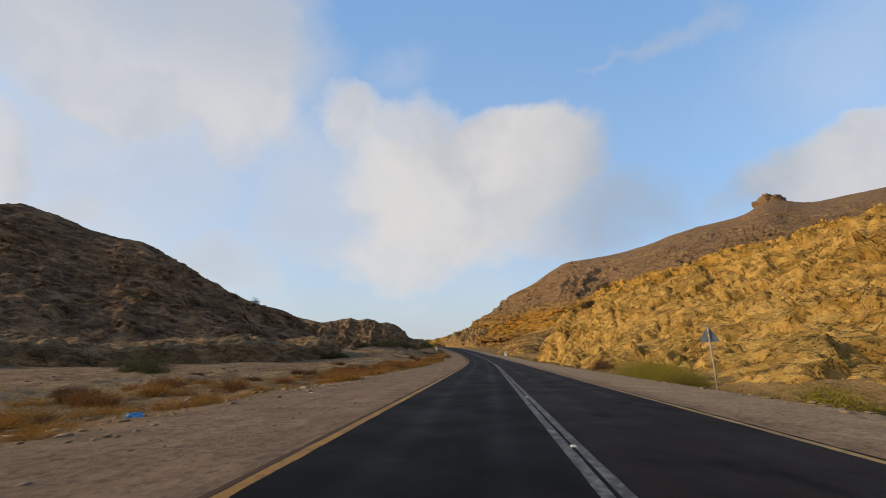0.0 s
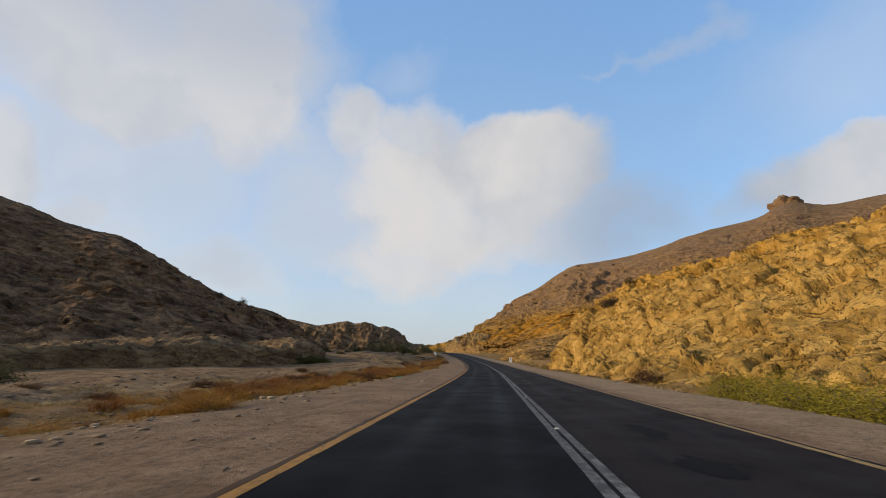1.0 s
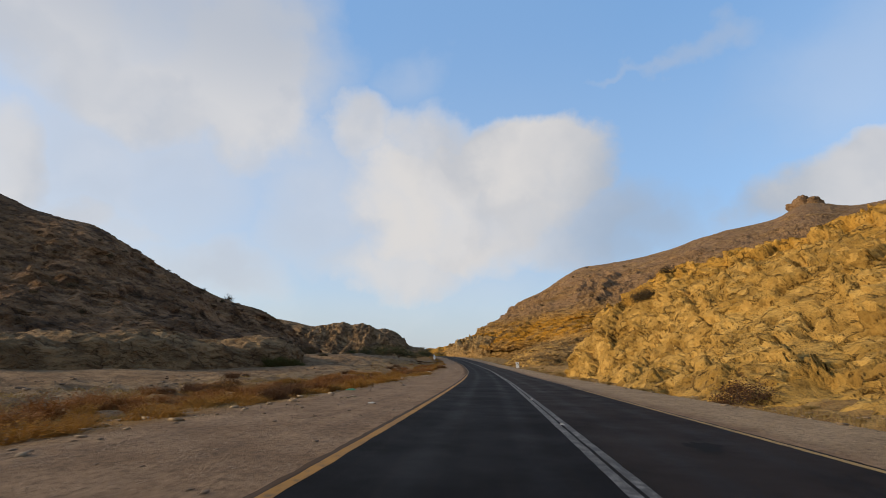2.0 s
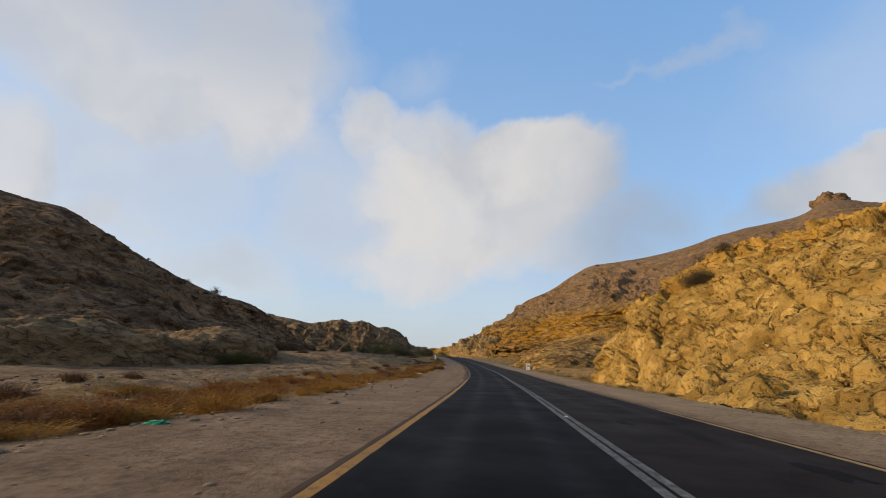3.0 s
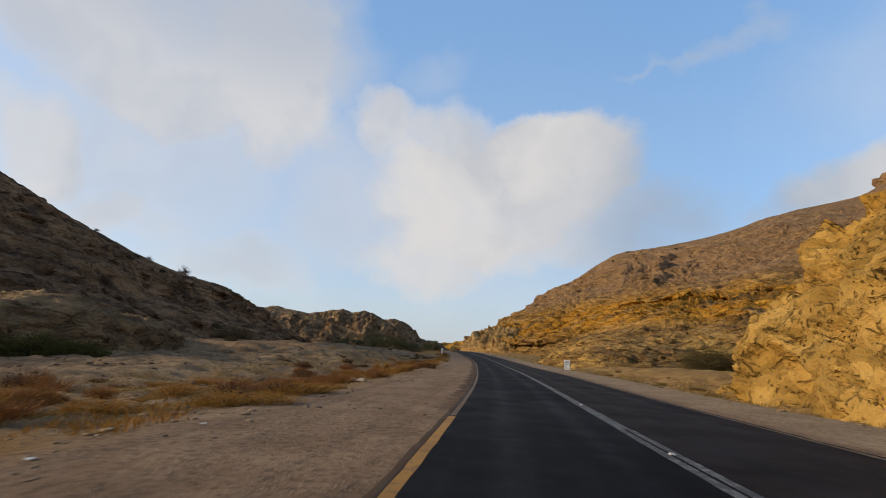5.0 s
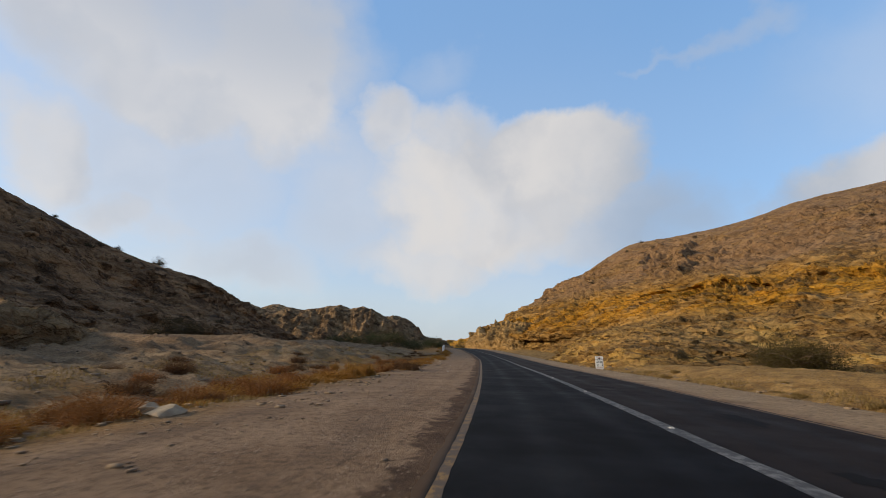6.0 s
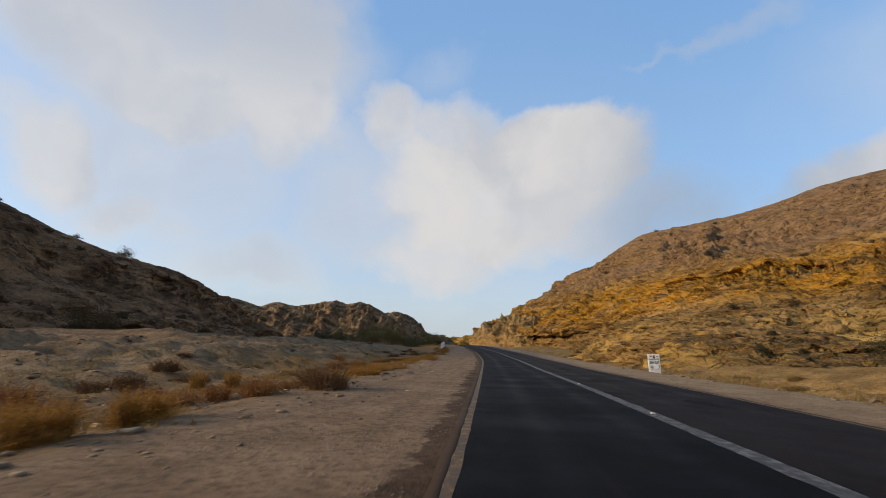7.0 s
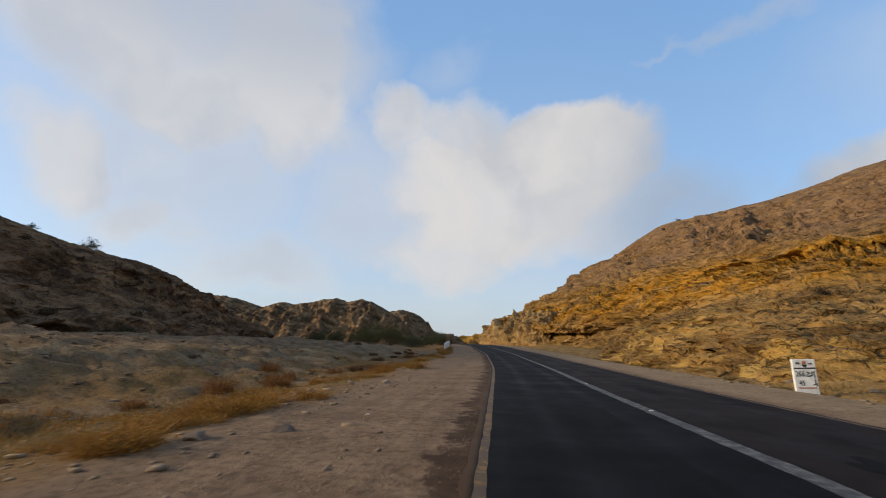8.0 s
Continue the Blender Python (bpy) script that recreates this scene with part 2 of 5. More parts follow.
BANK_EARTH = rock_material("grey_earth", (0.32, 0.198, 0.094), (0.21, 0.126, 0.060), (0.048, 0.026, 0.013), (0.05, 0.05, 0.99), (0.25, 0.152, 0.072), (0.3, 1.1, 0.8), 0.0, None, None, 2.0, 0.7)


def ground_material():
    t = material("dry_ground")
    uv = t.road_uv()
    sep = t.n("ShaderNodeSeparateXYZ")
    t.put(sep.inputs[0], uv)
    off = t.math("ADD", sep.outputs[0], t.math("MULTIPLY", t.math("SUBTRACT", t.noise(t.pos, 0.35, 5, 0.6), 0.5), 3.0))
    grain = t.noise(t.pos, 6.0, 8, 0.75)
    med = t.noise(t.pos, 0.6, 7, 0.7)
    big = t.noise(t.pos, 0.09, 5, 0.65)
    packed = t.mix(t.remap(med, 0.3, 0.7), (0.170, 0.104, 0.060), (0.270, 0.174, 0.105))
    streak = t.noise(t.vec("MULTIPLY", uv, (1.3, 0.05, 0)), 1.6, 6, 0.65)
    packed = t.mix(t.remap(streak, 0.45, 0.68, 0.0, 0.6), packed, (0.140, 0.091, 0.058))
    wild = t.mix(t.remap(med, 0.36, 0.64), (0.120, 0.072, 0.036), (0.235, 0.150, 0.080))
    wild = t.mix(t.remap(big, 0.42, 0.57, 0.0, 0.85), wild, (0.205, 0.108, 0.034))
    grey = t.mix(t.remap(med, 0.36, 0.64), (0.132, 0.083, 0.043), (0.260, 0.172, 0.092))
    wild = t.mix(t.remap(off, -16.5, -23.0), wild, grey)
    shale = t.mix(t.remap(med, 0.36, 0.64), (0.125, 0.074, 0.038), (0.245, 0.150, 0.078))
    wild = t.mix(t.remap(off, -21.0, -30.0), wild, shale)
    side = t.math("MULTIPLY", t.remap(off, -10.5, -8.5), t.remap(off, 9.2, 8.2))
    c = t.mix(side, wild, packed)
    c = t.mix(t.remap(sep.outputs[0], 4.4, 5.4), c, t.mix(t.remap(med, 0.3, 0.7), (0.220, 0.145, 0.085), (0.310, 0.215, 0.130)))
    c = t.mix(t.remap(off, 8.0, 9.6), c, t.mix(t.remap(med, 0.35, 0.65), (0.175, 0.094, 0.030), (0.320, 0.186, 0.062)))
    ragged = t.math("ADD", sep.outputs[0], t.math("MULTIPLY", t.math("SUBTRACT", t.noise(t.pos, 0.9, 7, 0.7), 0.5), 2.2))
    torn = t.math("MULTIPLY", t.remap(ragged, -4.75, -4.6), t.remap(t.noise(t.pos, 0.06, 3), 0.34, 0.46))
    torn = t.math("MULTIPLY", torn, t.math("MULTIPLY", t.remap(sep.outputs[1], 88, 106, 0.12, 1.0), t.remap(sep.outputs[0], -3.0, -4.0)))
    c = t.mix(t.math("MULTIPLY", torn, 0.8), c, t.mix(t.remap(med, 0.35, 0.65), (0.0315, 0.0162, 0.0098), (0.0683, 0.0380, 0.0231)))
    c = t.mix(t.remap(grain, 0.44, 0.66, 0.0, 0.8), c, t.mix(0.7, c, (0.0315, 0.0209, 0.0142)))
    peb = t.voronoi(t.pos, 11.0)
    some = t.remap(t.noise(t.pos, 1.1, 3), 0.46, 0.60)
    c = t.mix(t.math("MULTIPLY", t.remap(peb, 0.26, 0.16), some), c, (0.2730, 0.1947, 0.1335))
    h = t.math("ADD", t.math("MULTIPLY", grain, 0.9), t.math("ADD", t.math("MULTIPLY", t.remap(peb, 0.3, 0.0, 0.0, 0.6), some), t.math("MULTIPLY", med, 1.5)))
    return finish(t, c, 0.95, t.bump(h, 1.0, 0.09), 0.08)


def asphalt_material():
    t = material("worn_asphalt")
    uv = t.road_uv()
    sep = t.n("ShaderNodeSeparateXYZ")
    t.put(sep.inputs[0], uv)
    x = sep.outputs[0]
    wob = t.math("ADD", x, t.math("MULTIPLY", t.math("SUBTRACT", t.noise(t.vec("MULTIPLY", uv, (0.2, 0.05, 0)), 2.0, 4), 0.5), 0.5))
    long_streak = t.noise(t.vec("MULTIPLY", uv, (2.2, 0.03, 0)), 1.6, 6, 0.65)
    blotch = t.noise(t.pos, 0.45, 6, 0.65)
    grain = t.noise(t.pos, 42.0, 4, 0.7)
    newer = t.remap(wob, 0.5, -0.3)
    c = t.mix(newer, (0.0165, 0.0118, 0.0100), (0.0036, 0.0034, 0.0040))
    wheel = t.math("ADD", t.remap(t.math("ABSOLUTE", t.math("ADD", x, 1.05)), 0.45, 0.0), t.remap(t.math("ABSOLUTE", t.math("ADD", x, 2.75)), 0.45, 0.0))
    wheel = t.math("ADD", wheel, t.math("ADD", t.remap(t.math("ABSOLUTE", t.math("SUBTRACT", x, 1.2)), 0.45, 0.0), t.remap(t.math("ABSOLUTE", t.math("SUBTRACT", x, 2.9)), 0.45, 0.0)))
    c = t.mix(t.math("MULTIPLY", wheel, 0.35), c, (0.0036, 0.0034, 0.0040))
    c = t.mix(t.remap(long_streak, 0.5, 0.75, 0.0, 0.45), c, (0.0165, 0.0130, 0.0112))
    c = t.mix(t.remap(blotch, 0.52, 0.70, 0.0, 0.6), c, (0.0040, 0.0034, 0.0035))
    worn = t.noise(t.vec("MULTIPLY", uv, (0.9, 0.22, 0)), 1.1, 5, 0.6)
    c = t.mix(t.math("MULTIPLY", t.remap(worn, 0.54, 0.66, 0.0, 0.75), t.remap(wob, 0.6, 1.2)), c, (0.0036, 0.0028, 0.0028))
    edge = t.math("MAXIMUM", t.remap(sep.outputs[0], -4.1, -4.2), t.remap(wob, 3.85, 4.25))
    c = t.mix(edge, c, (0.036, 0.023, 0.015))
    c = t.mix(t.remap(grain, 0.35, 0.8, 0.0, 0.35), c, (0.0160, 0.0135, 0.0120))
    rough = t.math("ADD", t.remap(blotch, 0.3, 0.7, 0.66, 0.82), t.math("MULTIPLY", wheel, -0.08))
    return finish(t, c, rough, t.bump(t.math("ADD", grain, t.math("MULTIPLY", blotch, 0.8)), 0.35, 0.012), 0.042)


def paint_material(name, paint, worn, keep):
    t = material(name)
    n = t.noise(t.pos, 5.0, 7, 0.72)
    n2 = t.noise(t.pos, 24.0, 5, 0.7)
    k = t.remap(t.math("ADD", t.math("MULTIPLY", n, 0.7), t.math("MULTIPLY", n2, 0.3)), keep - 0.06, keep + 0.06)
    c = t.mix(k, t.mix(t.remap(t.noise(t.pos, 0.5, 3), 0.3, 0.7), paint, tuple(v * 0.7 for v in paint)), worn)
    return finish(t, c, 0.75, t.bump(n2, 0.3, 0.005), 0.3)


def plain_material(name, a, b, scale=6.0, rough=0.8, bump=0.01, metal=0.0, spec=0.3):
    t = material(name)
    n = t.noise(t.pos, scale, 6, 0.65)
    t.bsdf.inputs["Metallic"].default_value = metal
    return finish(t, t.mix(t.remap(n, 0.32, 0.68), a, b), rough, t.bump(n, 0.4, bump), spec)


def leaf_material(name, a, b, c3, through=0.25):
    """Foliage that differs from clump to clump, lit through a little."""
    t = material(name)
    isl = t.n("ShaderNodeNewGeometry").outputs["Random Per Island"]
    who = t.n("ShaderNodeObjectInfo").outputs["Random"]
    c = t.mix(isl, a, b)
    c = t.mix(t.math("MULTIPLY", t.remap(who, 0.2, 1.0, 0.0, 1.0, False), 0.6), c, c3)
    finish(t, c, 0.8, None, 0.15)
    tr = t.n("ShaderNodeBsdfTranslucent")
    t.put(tr.inputs[0], c)
    m = t.n("ShaderNodeMixShader")
    m.inputs[0].default_value = through
    t.put(m.inputs[1], t.bsdf.outputs[0])
    t.put(m.inputs[2], tr.outputs[0])
    out = [n for n in t.t.nodes if n.type == "OUTPUT_MATERIAL"][0]
    t.put(out.inputs[0], m.outputs[0])
    return t.mat


GROUND = ground_material()
ASPHALT = asphalt_material()
YELLOW = paint_material("worn_yellow_paint", (0.30, 0.135, 0.014), (0.09, 0.048, 0.017), 0.56)
YELLOW_WORN = paint_material("faded_yellow_paint", (0.22, 0.115, 0.028), (0.065, 0.040, 0.022), 0.47)
YELLOW_PALE = paint_material("pale_yellow_paint", (0.30, 0.180, 0.050), (0.10, 0.062, 0.028), 0.55)
WHITE_LINE = paint_material("worn_white_paint", (0.15, 0.138, 0.124), (0.035, 0.031, 0.028), 0.48)
TAR = plain_material("tar_patch", (0.0026, 0.0022, 0.0022), (0.0055, 0.0045, 0.0042), 5.0, 0.85, 0.01, spec=0.08)
LIMEWASH = plain_material("limewashed_concrete", (0.70, 0.68, 0.64), (0.52, 0.50, 0.46), 5.0, 0.85, 0.006)
BLACK = plain_material("black_paint", (0.02, 0.02, 0.02), (0.05, 0.048, 0.045), 9.0, 0.7, 0.003)
RUST = plain_material("orange_red_paint", (0.42, 0.11, 0.04), (0.30, 0.08, 0.03), 9.0, 0.7, 0.003)
STEEL = plain_material("grey_galvanised_steel", (0.15, 0.155, 0.16), (0.10, 0.105, 0.115), 7.0, 0.6, 0.003, 0.3)
POLE_PAINT = plain_material("cream_painted_steel", (0.36, 0.30, 0.21), (0.22, 0.17, 0.11), 7.0, 0.65, 0.003)
STONE = plain_material("pale_stone", (0.24, 0.165, 0.098), (0.13, 0.086, 0.050), 3.0, 0.92, 0.03)
STONE_GREY = plain_material("grey_stone", (0.18, 0.124, 0.080), (0.095, 0.064, 0.041), 3.0, 0.92, 0.03)
TWIG = plain_material("dry_twig", (0.16, 0.10, 0.06), (0.09, 0.06, 0.04), 8.0, 0.9, 0.01)
DRY_ORANGE = leaf_material("dry_orange_scrub", (0.33, 0.155, 0.026), (0.18, 0.078, 0.015), (0.26, 0.145, 0.038))
DRY_BROWN = leaf_material("dry_brown_scrub", (0.11, 0.052, 0.022), (0.055, 0.026, 0.012), (0.13, 0.07, 0.03))
DRY_RED = leaf_material("dry_red_brown_scrub", (0.24, 0.098, 0.026), (0.12, 0.046, 0.014), (0.20, 0.10, 0.034))
PALE_STONE = plain_material("cream_stone", (0.31, 0.225, 0.135), (0.19, 0.13, 0.078), 3.0, 0.92, 0.03)
STRAW = leaf_material("straw_grass", (0.25, 0.165, 0.055), (0.16, 0.10, 0.035), (0.20, 0.125, 0.04))
LEAF_GREEN = leaf_material("olive_leaf", (0.060, 0.066, 0.018), (0.028, 0.034, 0.011), (0.065, 0.060, 0.018))
LEAF_LIME = leaf_material("yellow_green_leaf", (0.27, 0.205, 0.018), (0.125, 0.105, 0.012), (0.20, 0.145, 0.016))
LEAF_OLIVE = leaf_material("dusty_olive_leaf", (0.080, 0.060, 0.017), (0.036, 0.029, 0.009), (0.085, 0.056, 0.016))
LEAF_MOSS = leaf_material("dull_moss_green_leaf", (0.105, 0.092, 0.022), (0.052, 0.048, 0.014), (0.10, 0.078, 0.020))
LEAF_DARK = leaf_material("dusty_dark_leaf", (0.075, 0.052, 0.022), (0.040, 0.029, 0.013), (0.085, 0.055, 0.024))
PLASTIC_BLUE = plain_material("blue_plastic", (0.03, 0.15, 0.34), (0.02, 0.10, 0.25), 9.0, 0.45, 0.01)
PLASTIC_GREEN = plain_material("green_plastic", (0.02, 0.22, 0.10), (0.015, 0.15, 0.07), 9.0, 0.4, 0.01)
PAPER = plain_material("pale_litter", (0.46, 0.43, 0.38), (0.30, 0.28, 0.25), 9.0, 0.7, 0.01)


# ---- geometry helpers ----
rng = np.random.default_rng(7)
PERM = rng.permutation(256)
GRAD = rng.normal(size=(256, 3))
GRAD /= np.linalg.norm(GRAD, axis=1)[:, None]


def hash3(i, j, k):
    return PERM[(PERM[(PERM[i & 255] + j) & 255] + k) & 255]


def grain3(p):
    """Gradient noise at the points p (n, 3), about -0.7 to 0.7."""
    i = np.floor(p).astype(np.int64)
    f = p - i
    s = f * f * f * (f * (f * 6 - 15) + 10)
    total = 0.0
    for a in (0, 1):
        for b in (0, 1):
            for c in (0, 1):
                g = GRAD[hash3(i[:, 0] + a, i[:, 1] + b, i[:, 2] + c)]
                d = ((f - np.array((a, b, c))) * g).sum(1)
                total = total + d * (s[:, 0] if a else 1 - s[:, 0]) * (s[:, 1] if b else 1 - s[:, 1]) * (s[:, 2] if c else 1 - s[:, 2])
    return total


def fbm(p, octaves=4, gain=0.5):
    total, amp = 0.0, 1.0
    for o in range(octaves):
        total = total + amp * grain3(p * 2.0 ** o + 17.3 * o)
        amp *= gain
    return total


def ridged(p, octaves=4, gain=0.5):
    total, amp = 0.0, 1.0
    for o in range(octaves):
        total = total + amp * (0.5 - np.abs(grain3(p * 2.0 ** o + 31.7 * o)) * 2)
        amp *= gain
    return total


def cells(p):
    """Distance from the border of a cell, a number for the cell, and a slant across it."""
    i = np.floor(p).astype(np.int64)
    f = p - i
    best = np.full(len(p), 99.0)
    second = np.full(len(p), 99.0)
    which = np.zeros(len(p), dtype=np.int64)
    for k in range(27):
        a, b, c = k // 9 - 1, k // 3 % 3 - 1, k % 3 - 1
        g = GRAD[hash3(i[:, 0] + a, i[:, 1] + b, i[:, 2] + c)]
        d = sum((f[:, m] - (o + 0.5) - g[:, m] * 0.55) ** 2 for m, o in enumerate((a, b, c)))
        closer = d < best
        second = np.where(closer, best, np.minimum(second, d))
        which[closer] = k
        best = np.minimum(best, d)
    o = np.stack((which // 9 - 1, which // 3 % 3 - 1, which % 3 - 1), 1)
    h = hash3(*(i + o).T)
    lean = ((f - o - 0.5 - GRAD[h] * 0.55) * GRAD[(h * 7 + 3) & 255]).sum(1)
    return np.sqrt(second) - np.sqrt(best), h / 255.0, lean


def wobble(p, k, amount):
    return amount * np.stack((fbm(p * k), fbm(p * k + 9), fbm(p * k + 19)), 1)


def step(a, b, x):
    t = np.clip((x - a) / (b - a), 0, 1)
    return t * t * (3 - 2 * t)


def spline(points, n):
    """n points evenly spread over the index along a smooth line through the points."""
    p = np.array(points, dtype=float)
    p = np.vstack((2 * p[0] - p[1], p, 2 * p[-1] - p[-2]))
    u = np.linspace(0, len(points) - 1 - 1e-9, n)
    i = u.astype(int)
    t = (u - i)[:, None]
    a, b, c, d = p[i], p[i + 1], p[i + 2], p[i + 3]
    return 0.5 * (2 * b + (c - a) * t + (2 * a - 5 * b + 4 * c - d) * t ** 2 + (3 * b - a - 3 * c + d) * t ** 3)


def even(line, n):
    """n points at even steps along a fine line."""
    s = np.concatenate(([0], np.cumsum(np.linalg.norm(np.diff(line, axis=0), axis=1))))
    u = np.linspace(0, s[-1], n)
    return np.stack([np.interp(u, s, line[:, k]) for k in range(3)], 1)


def mesh_of(name, verts, faces, mat, smooth=False):
    me = bpy.data.meshes.new(name)
    verts = np.asarray(verts, dtype=np.float32).reshape(-1, 3)
    if isinstance(faces, np.ndarray):
        k = faces.shape[1]
        me.vertices.add(len(verts))
        me.vertices.foreach_set("co", verts.ravel())
        me.loops.add(faces.size)
        me.loops.foreach_set("vertex_index", faces.astype(np.int32).ravel())
        me.polygons.add(len(faces))
        me.polygons.foreach_set("loop_start", np.arange(0, faces.size, k, dtype=np.int32))
        me.update(calc_edges=True)
    else:
        me.from_pydata(verts.tolist(), [], faces)
    if smooth:
        me.polygons.foreach_set("use_smooth", np.ones(len(me.polygons), dtype=bool))
    me.materials.append(mat)
    me.validate()
    return me


def grid_faces(n, m, flip=False):
    i, j = np.meshgrid(np.arange(n - 1), np.arange(m - 1), indexing="ij")
    a = (i * m + j).ravel()
    f = np.stack((a, a + m, a + m + 1, a + 1), 1)
    return f[:, ::-1].copy() if flip else f


def road_coords(me, offs, along):
    """The offset from the road's middle and the way along it, kept for the material."""
    uv = me.uv_layers.new(name="road")
    idx = np.zeros(len(me.loops), dtype=np.int32)
    me.loops.foreach_get("vertex_index", idx)
    data = np.stack((offs[idx], along[idx]), 1).astype(np.float32)
    uv.data.foreach_set("uv", data.ravel())


def part(name, me, parent, label=""):
    ob = new(name, me)
    ob.parent = parent
    if label:
        tagged(ob, label)
    return ob


def bm_mesh(name, bm, mat, smooth=False):
    me = bpy.data.meshes.new(name)
    bm.to_mesh(me)
    bm.free()
    if smooth:
        for p in me.polygons:
            p.use_smooth = True
    me.materials.append(mat)
    return me


def block(sx, sy, sz, bevel=0.02, at=(0, 0, 0), taper=1.0, wear=0.0):
    """A box with worn, rounded edges, standing on its base at the place given."""
    bm = bmesh.new()
    bmesh.ops.create_cube(bm, size=1.0)
    for v in bm.verts:
        k = taper if v.co.z > 0 else 1.0
        v.co = Vector((v.co.x * sx * k, v.co.y * sy * k, (v.co.z + 0.5) * sz))
    if bevel:
        bmesh.ops.bevel(bm, geom=bm.edges[:], offset=bevel, segments=2, affect="EDGES", profile=0.6)
    for v in bm.verts:
        if wear:
            v.co += Vector((random.uniform(-wear, wear), random.uniform(-wear, wear), random.uniform(-wear, wear)))
        v.co += Vector(at)
    return bm


# ---- the road's line ----
LINE_Y = [-400, -120, -60, 0, 50, 75, 100, 112, 125, 140, 165, 200, 240, 280, 320, 380, 500]
LINE_X = [-30, -8, -3.2, 1.3, 5.8, 7.8, 9.3, 9.85, 10.1, 10.3, 10.55, 9.6, 6.5, 1.0, -8.0, -25, -70]
RISE_Y = [-400, -60, 0, 25, 50, 75, 97, 112, 122, 135, 150, 170, 190, 225, 258, 300, 340, 400, 600]
RISE_Z = [1.0, 0.2, 0.0, -0.2, -0.37, -0.47, -0.52, -0.40, -0.25, -0.10, 0.0, 0.35, 0.8, 1.8, 3.0, 3.9, 3.7, 3.0, 2.0]


def smooth_table(ys, vs):
    """A fine table of a smooth line through the values given."""
    fine = np.arange(-400, 600, 0.5)
    raw = np.interp(fine, ys, vs)
    for width in (31, 21):
        pad = np.pad(raw, width // 2, mode="edge")
        raw = np.convolve(pad, np.ones(width) / width, mode="valid")
    return fine, raw


FX, FZ = smooth_table(LINE_Y, LINE_X), smooth_table(RISE_Y, RISE_Z)


def road_x(y):
    return np.interp(y, *FX)


def road_z(y):
    return np.interp(y, *FZ)


FLOOR_Y = [-400, 0, 50, 97, 135, 150, 186, 225, 258, 300, 400]
FLOOR_Z = [0.6, 0.0, -0.35, -0.5, -0.2, -0.1, 0.2, 0.9, 1.8, 2.8, 2.6]


def ground_z(x, y):
    """Height of the open ground."""
    x, y = np.asarray(x, float), np.asarray(y, float)
    o = x - road_x(y)
    p = np.stack((x, y, np.zeros_like(x)), -1).reshape(-1, 3)
    lump = fbm(p * 0.11, 3).reshape(x.shape)
    small = fbm(p * 0.7, 3).reshape(x.shape)
    wild = step(-8.5, -13, o) + step(8.2, 10, o)
    low = step(-10, -22, o)
    z = road_z(y) * (1 - low) + np.interp(y, FLOOR_Y, FLOOR_Z) * low - 0.035
    z = z - 0.45 * step(-8.5, -14, o) - 0.45 * step(8.3, 9.3, o) + 0.6 * step(10, 19, o) + 0.5 * step(9.5, 16, o) * step(116, 128, y) * step(178, 160, y)
    rub = fbm(p * 1.7 + 3, 3, 0.6).reshape(x.shape)
    z = z + wild * (0.55 * lump + 0.24 * small + 0.14 * rub) + (1 - wild) * 0.022 * small * step(4.6, 6.0, np.abs(o))
    away = step(-13, -20, o)
    hum = ridged(p * np.array((0.10, 0.05, 1.0)) + 5.0, 5, 0.55).reshape(x.shape)
    clay = step(95, 130, y)
    rill = ridged(p * np.array((0.07, 0.20, 1.0)) + 9.0, 5, 0.6).reshape(x.shape)
    z = z + clay * step(-15, -24, o) * (0.75 * np.maximum(rill, -0.5) + 0.25) * step(300, 60, -o)
    z = z + clay * step(260, 215, y) * 1.1 * step(130, 150, y) * step(-15, -36, o) * step(300, 60, -o)
    z = z + away * (0.28 + 0.25 * clay) * np.maximum(hum, -0.6) * step(300, 60, -o)
    z = z + away * (0.1 * rub + step(112, 145, y) * step(290, 230, y) * 0.5 * step(-13, -34, o)) * step(300, 60, -o)
    return np.where(np.abs(o + 0.06) < 4.06, road_z(y) - 0.16, z)


# ---- ground ----
def build_ground():
    oo = np.concatenate((-np.geomspace(2600, 34, 34), np.arange(-33, -12, 0.4), np.arange(-12, -4.6, 0.2), np.arange(-4.6, -3.8, 0.05), (-2.0, 0.0, 2.0),
                         np.arange(3.9, 4.6, 0.1), np.arange(4.6, 14, 0.2), np.arange(14, 30, 0.5), np.geomspace(31, 2600, 34)))
    yy = np.concatenate((-np.geomspace(2600, 42, 24), np.arange(-40, -2, 2.0), np.arange(-2, 175, 0.4), np.arange(175, 330, 1.2), np.geomspace(332, 4000, 40)))
    y, o = np.meshgrid(yy, oo, indexing="ij")
    x = road_x(y) + o
    z = ground_z(x, y)
    me = mesh_of("ground", np.stack((x, y, z), -1), grid_faces(len(yy), len(oo), True), GROUND, True)
    road_coords(me, o.ravel(), y.ravel())
    tagged(new("ground", me), "dry beige gravel ground with packed dirt road shoulders", "ground", kind="structure")


build_ground()


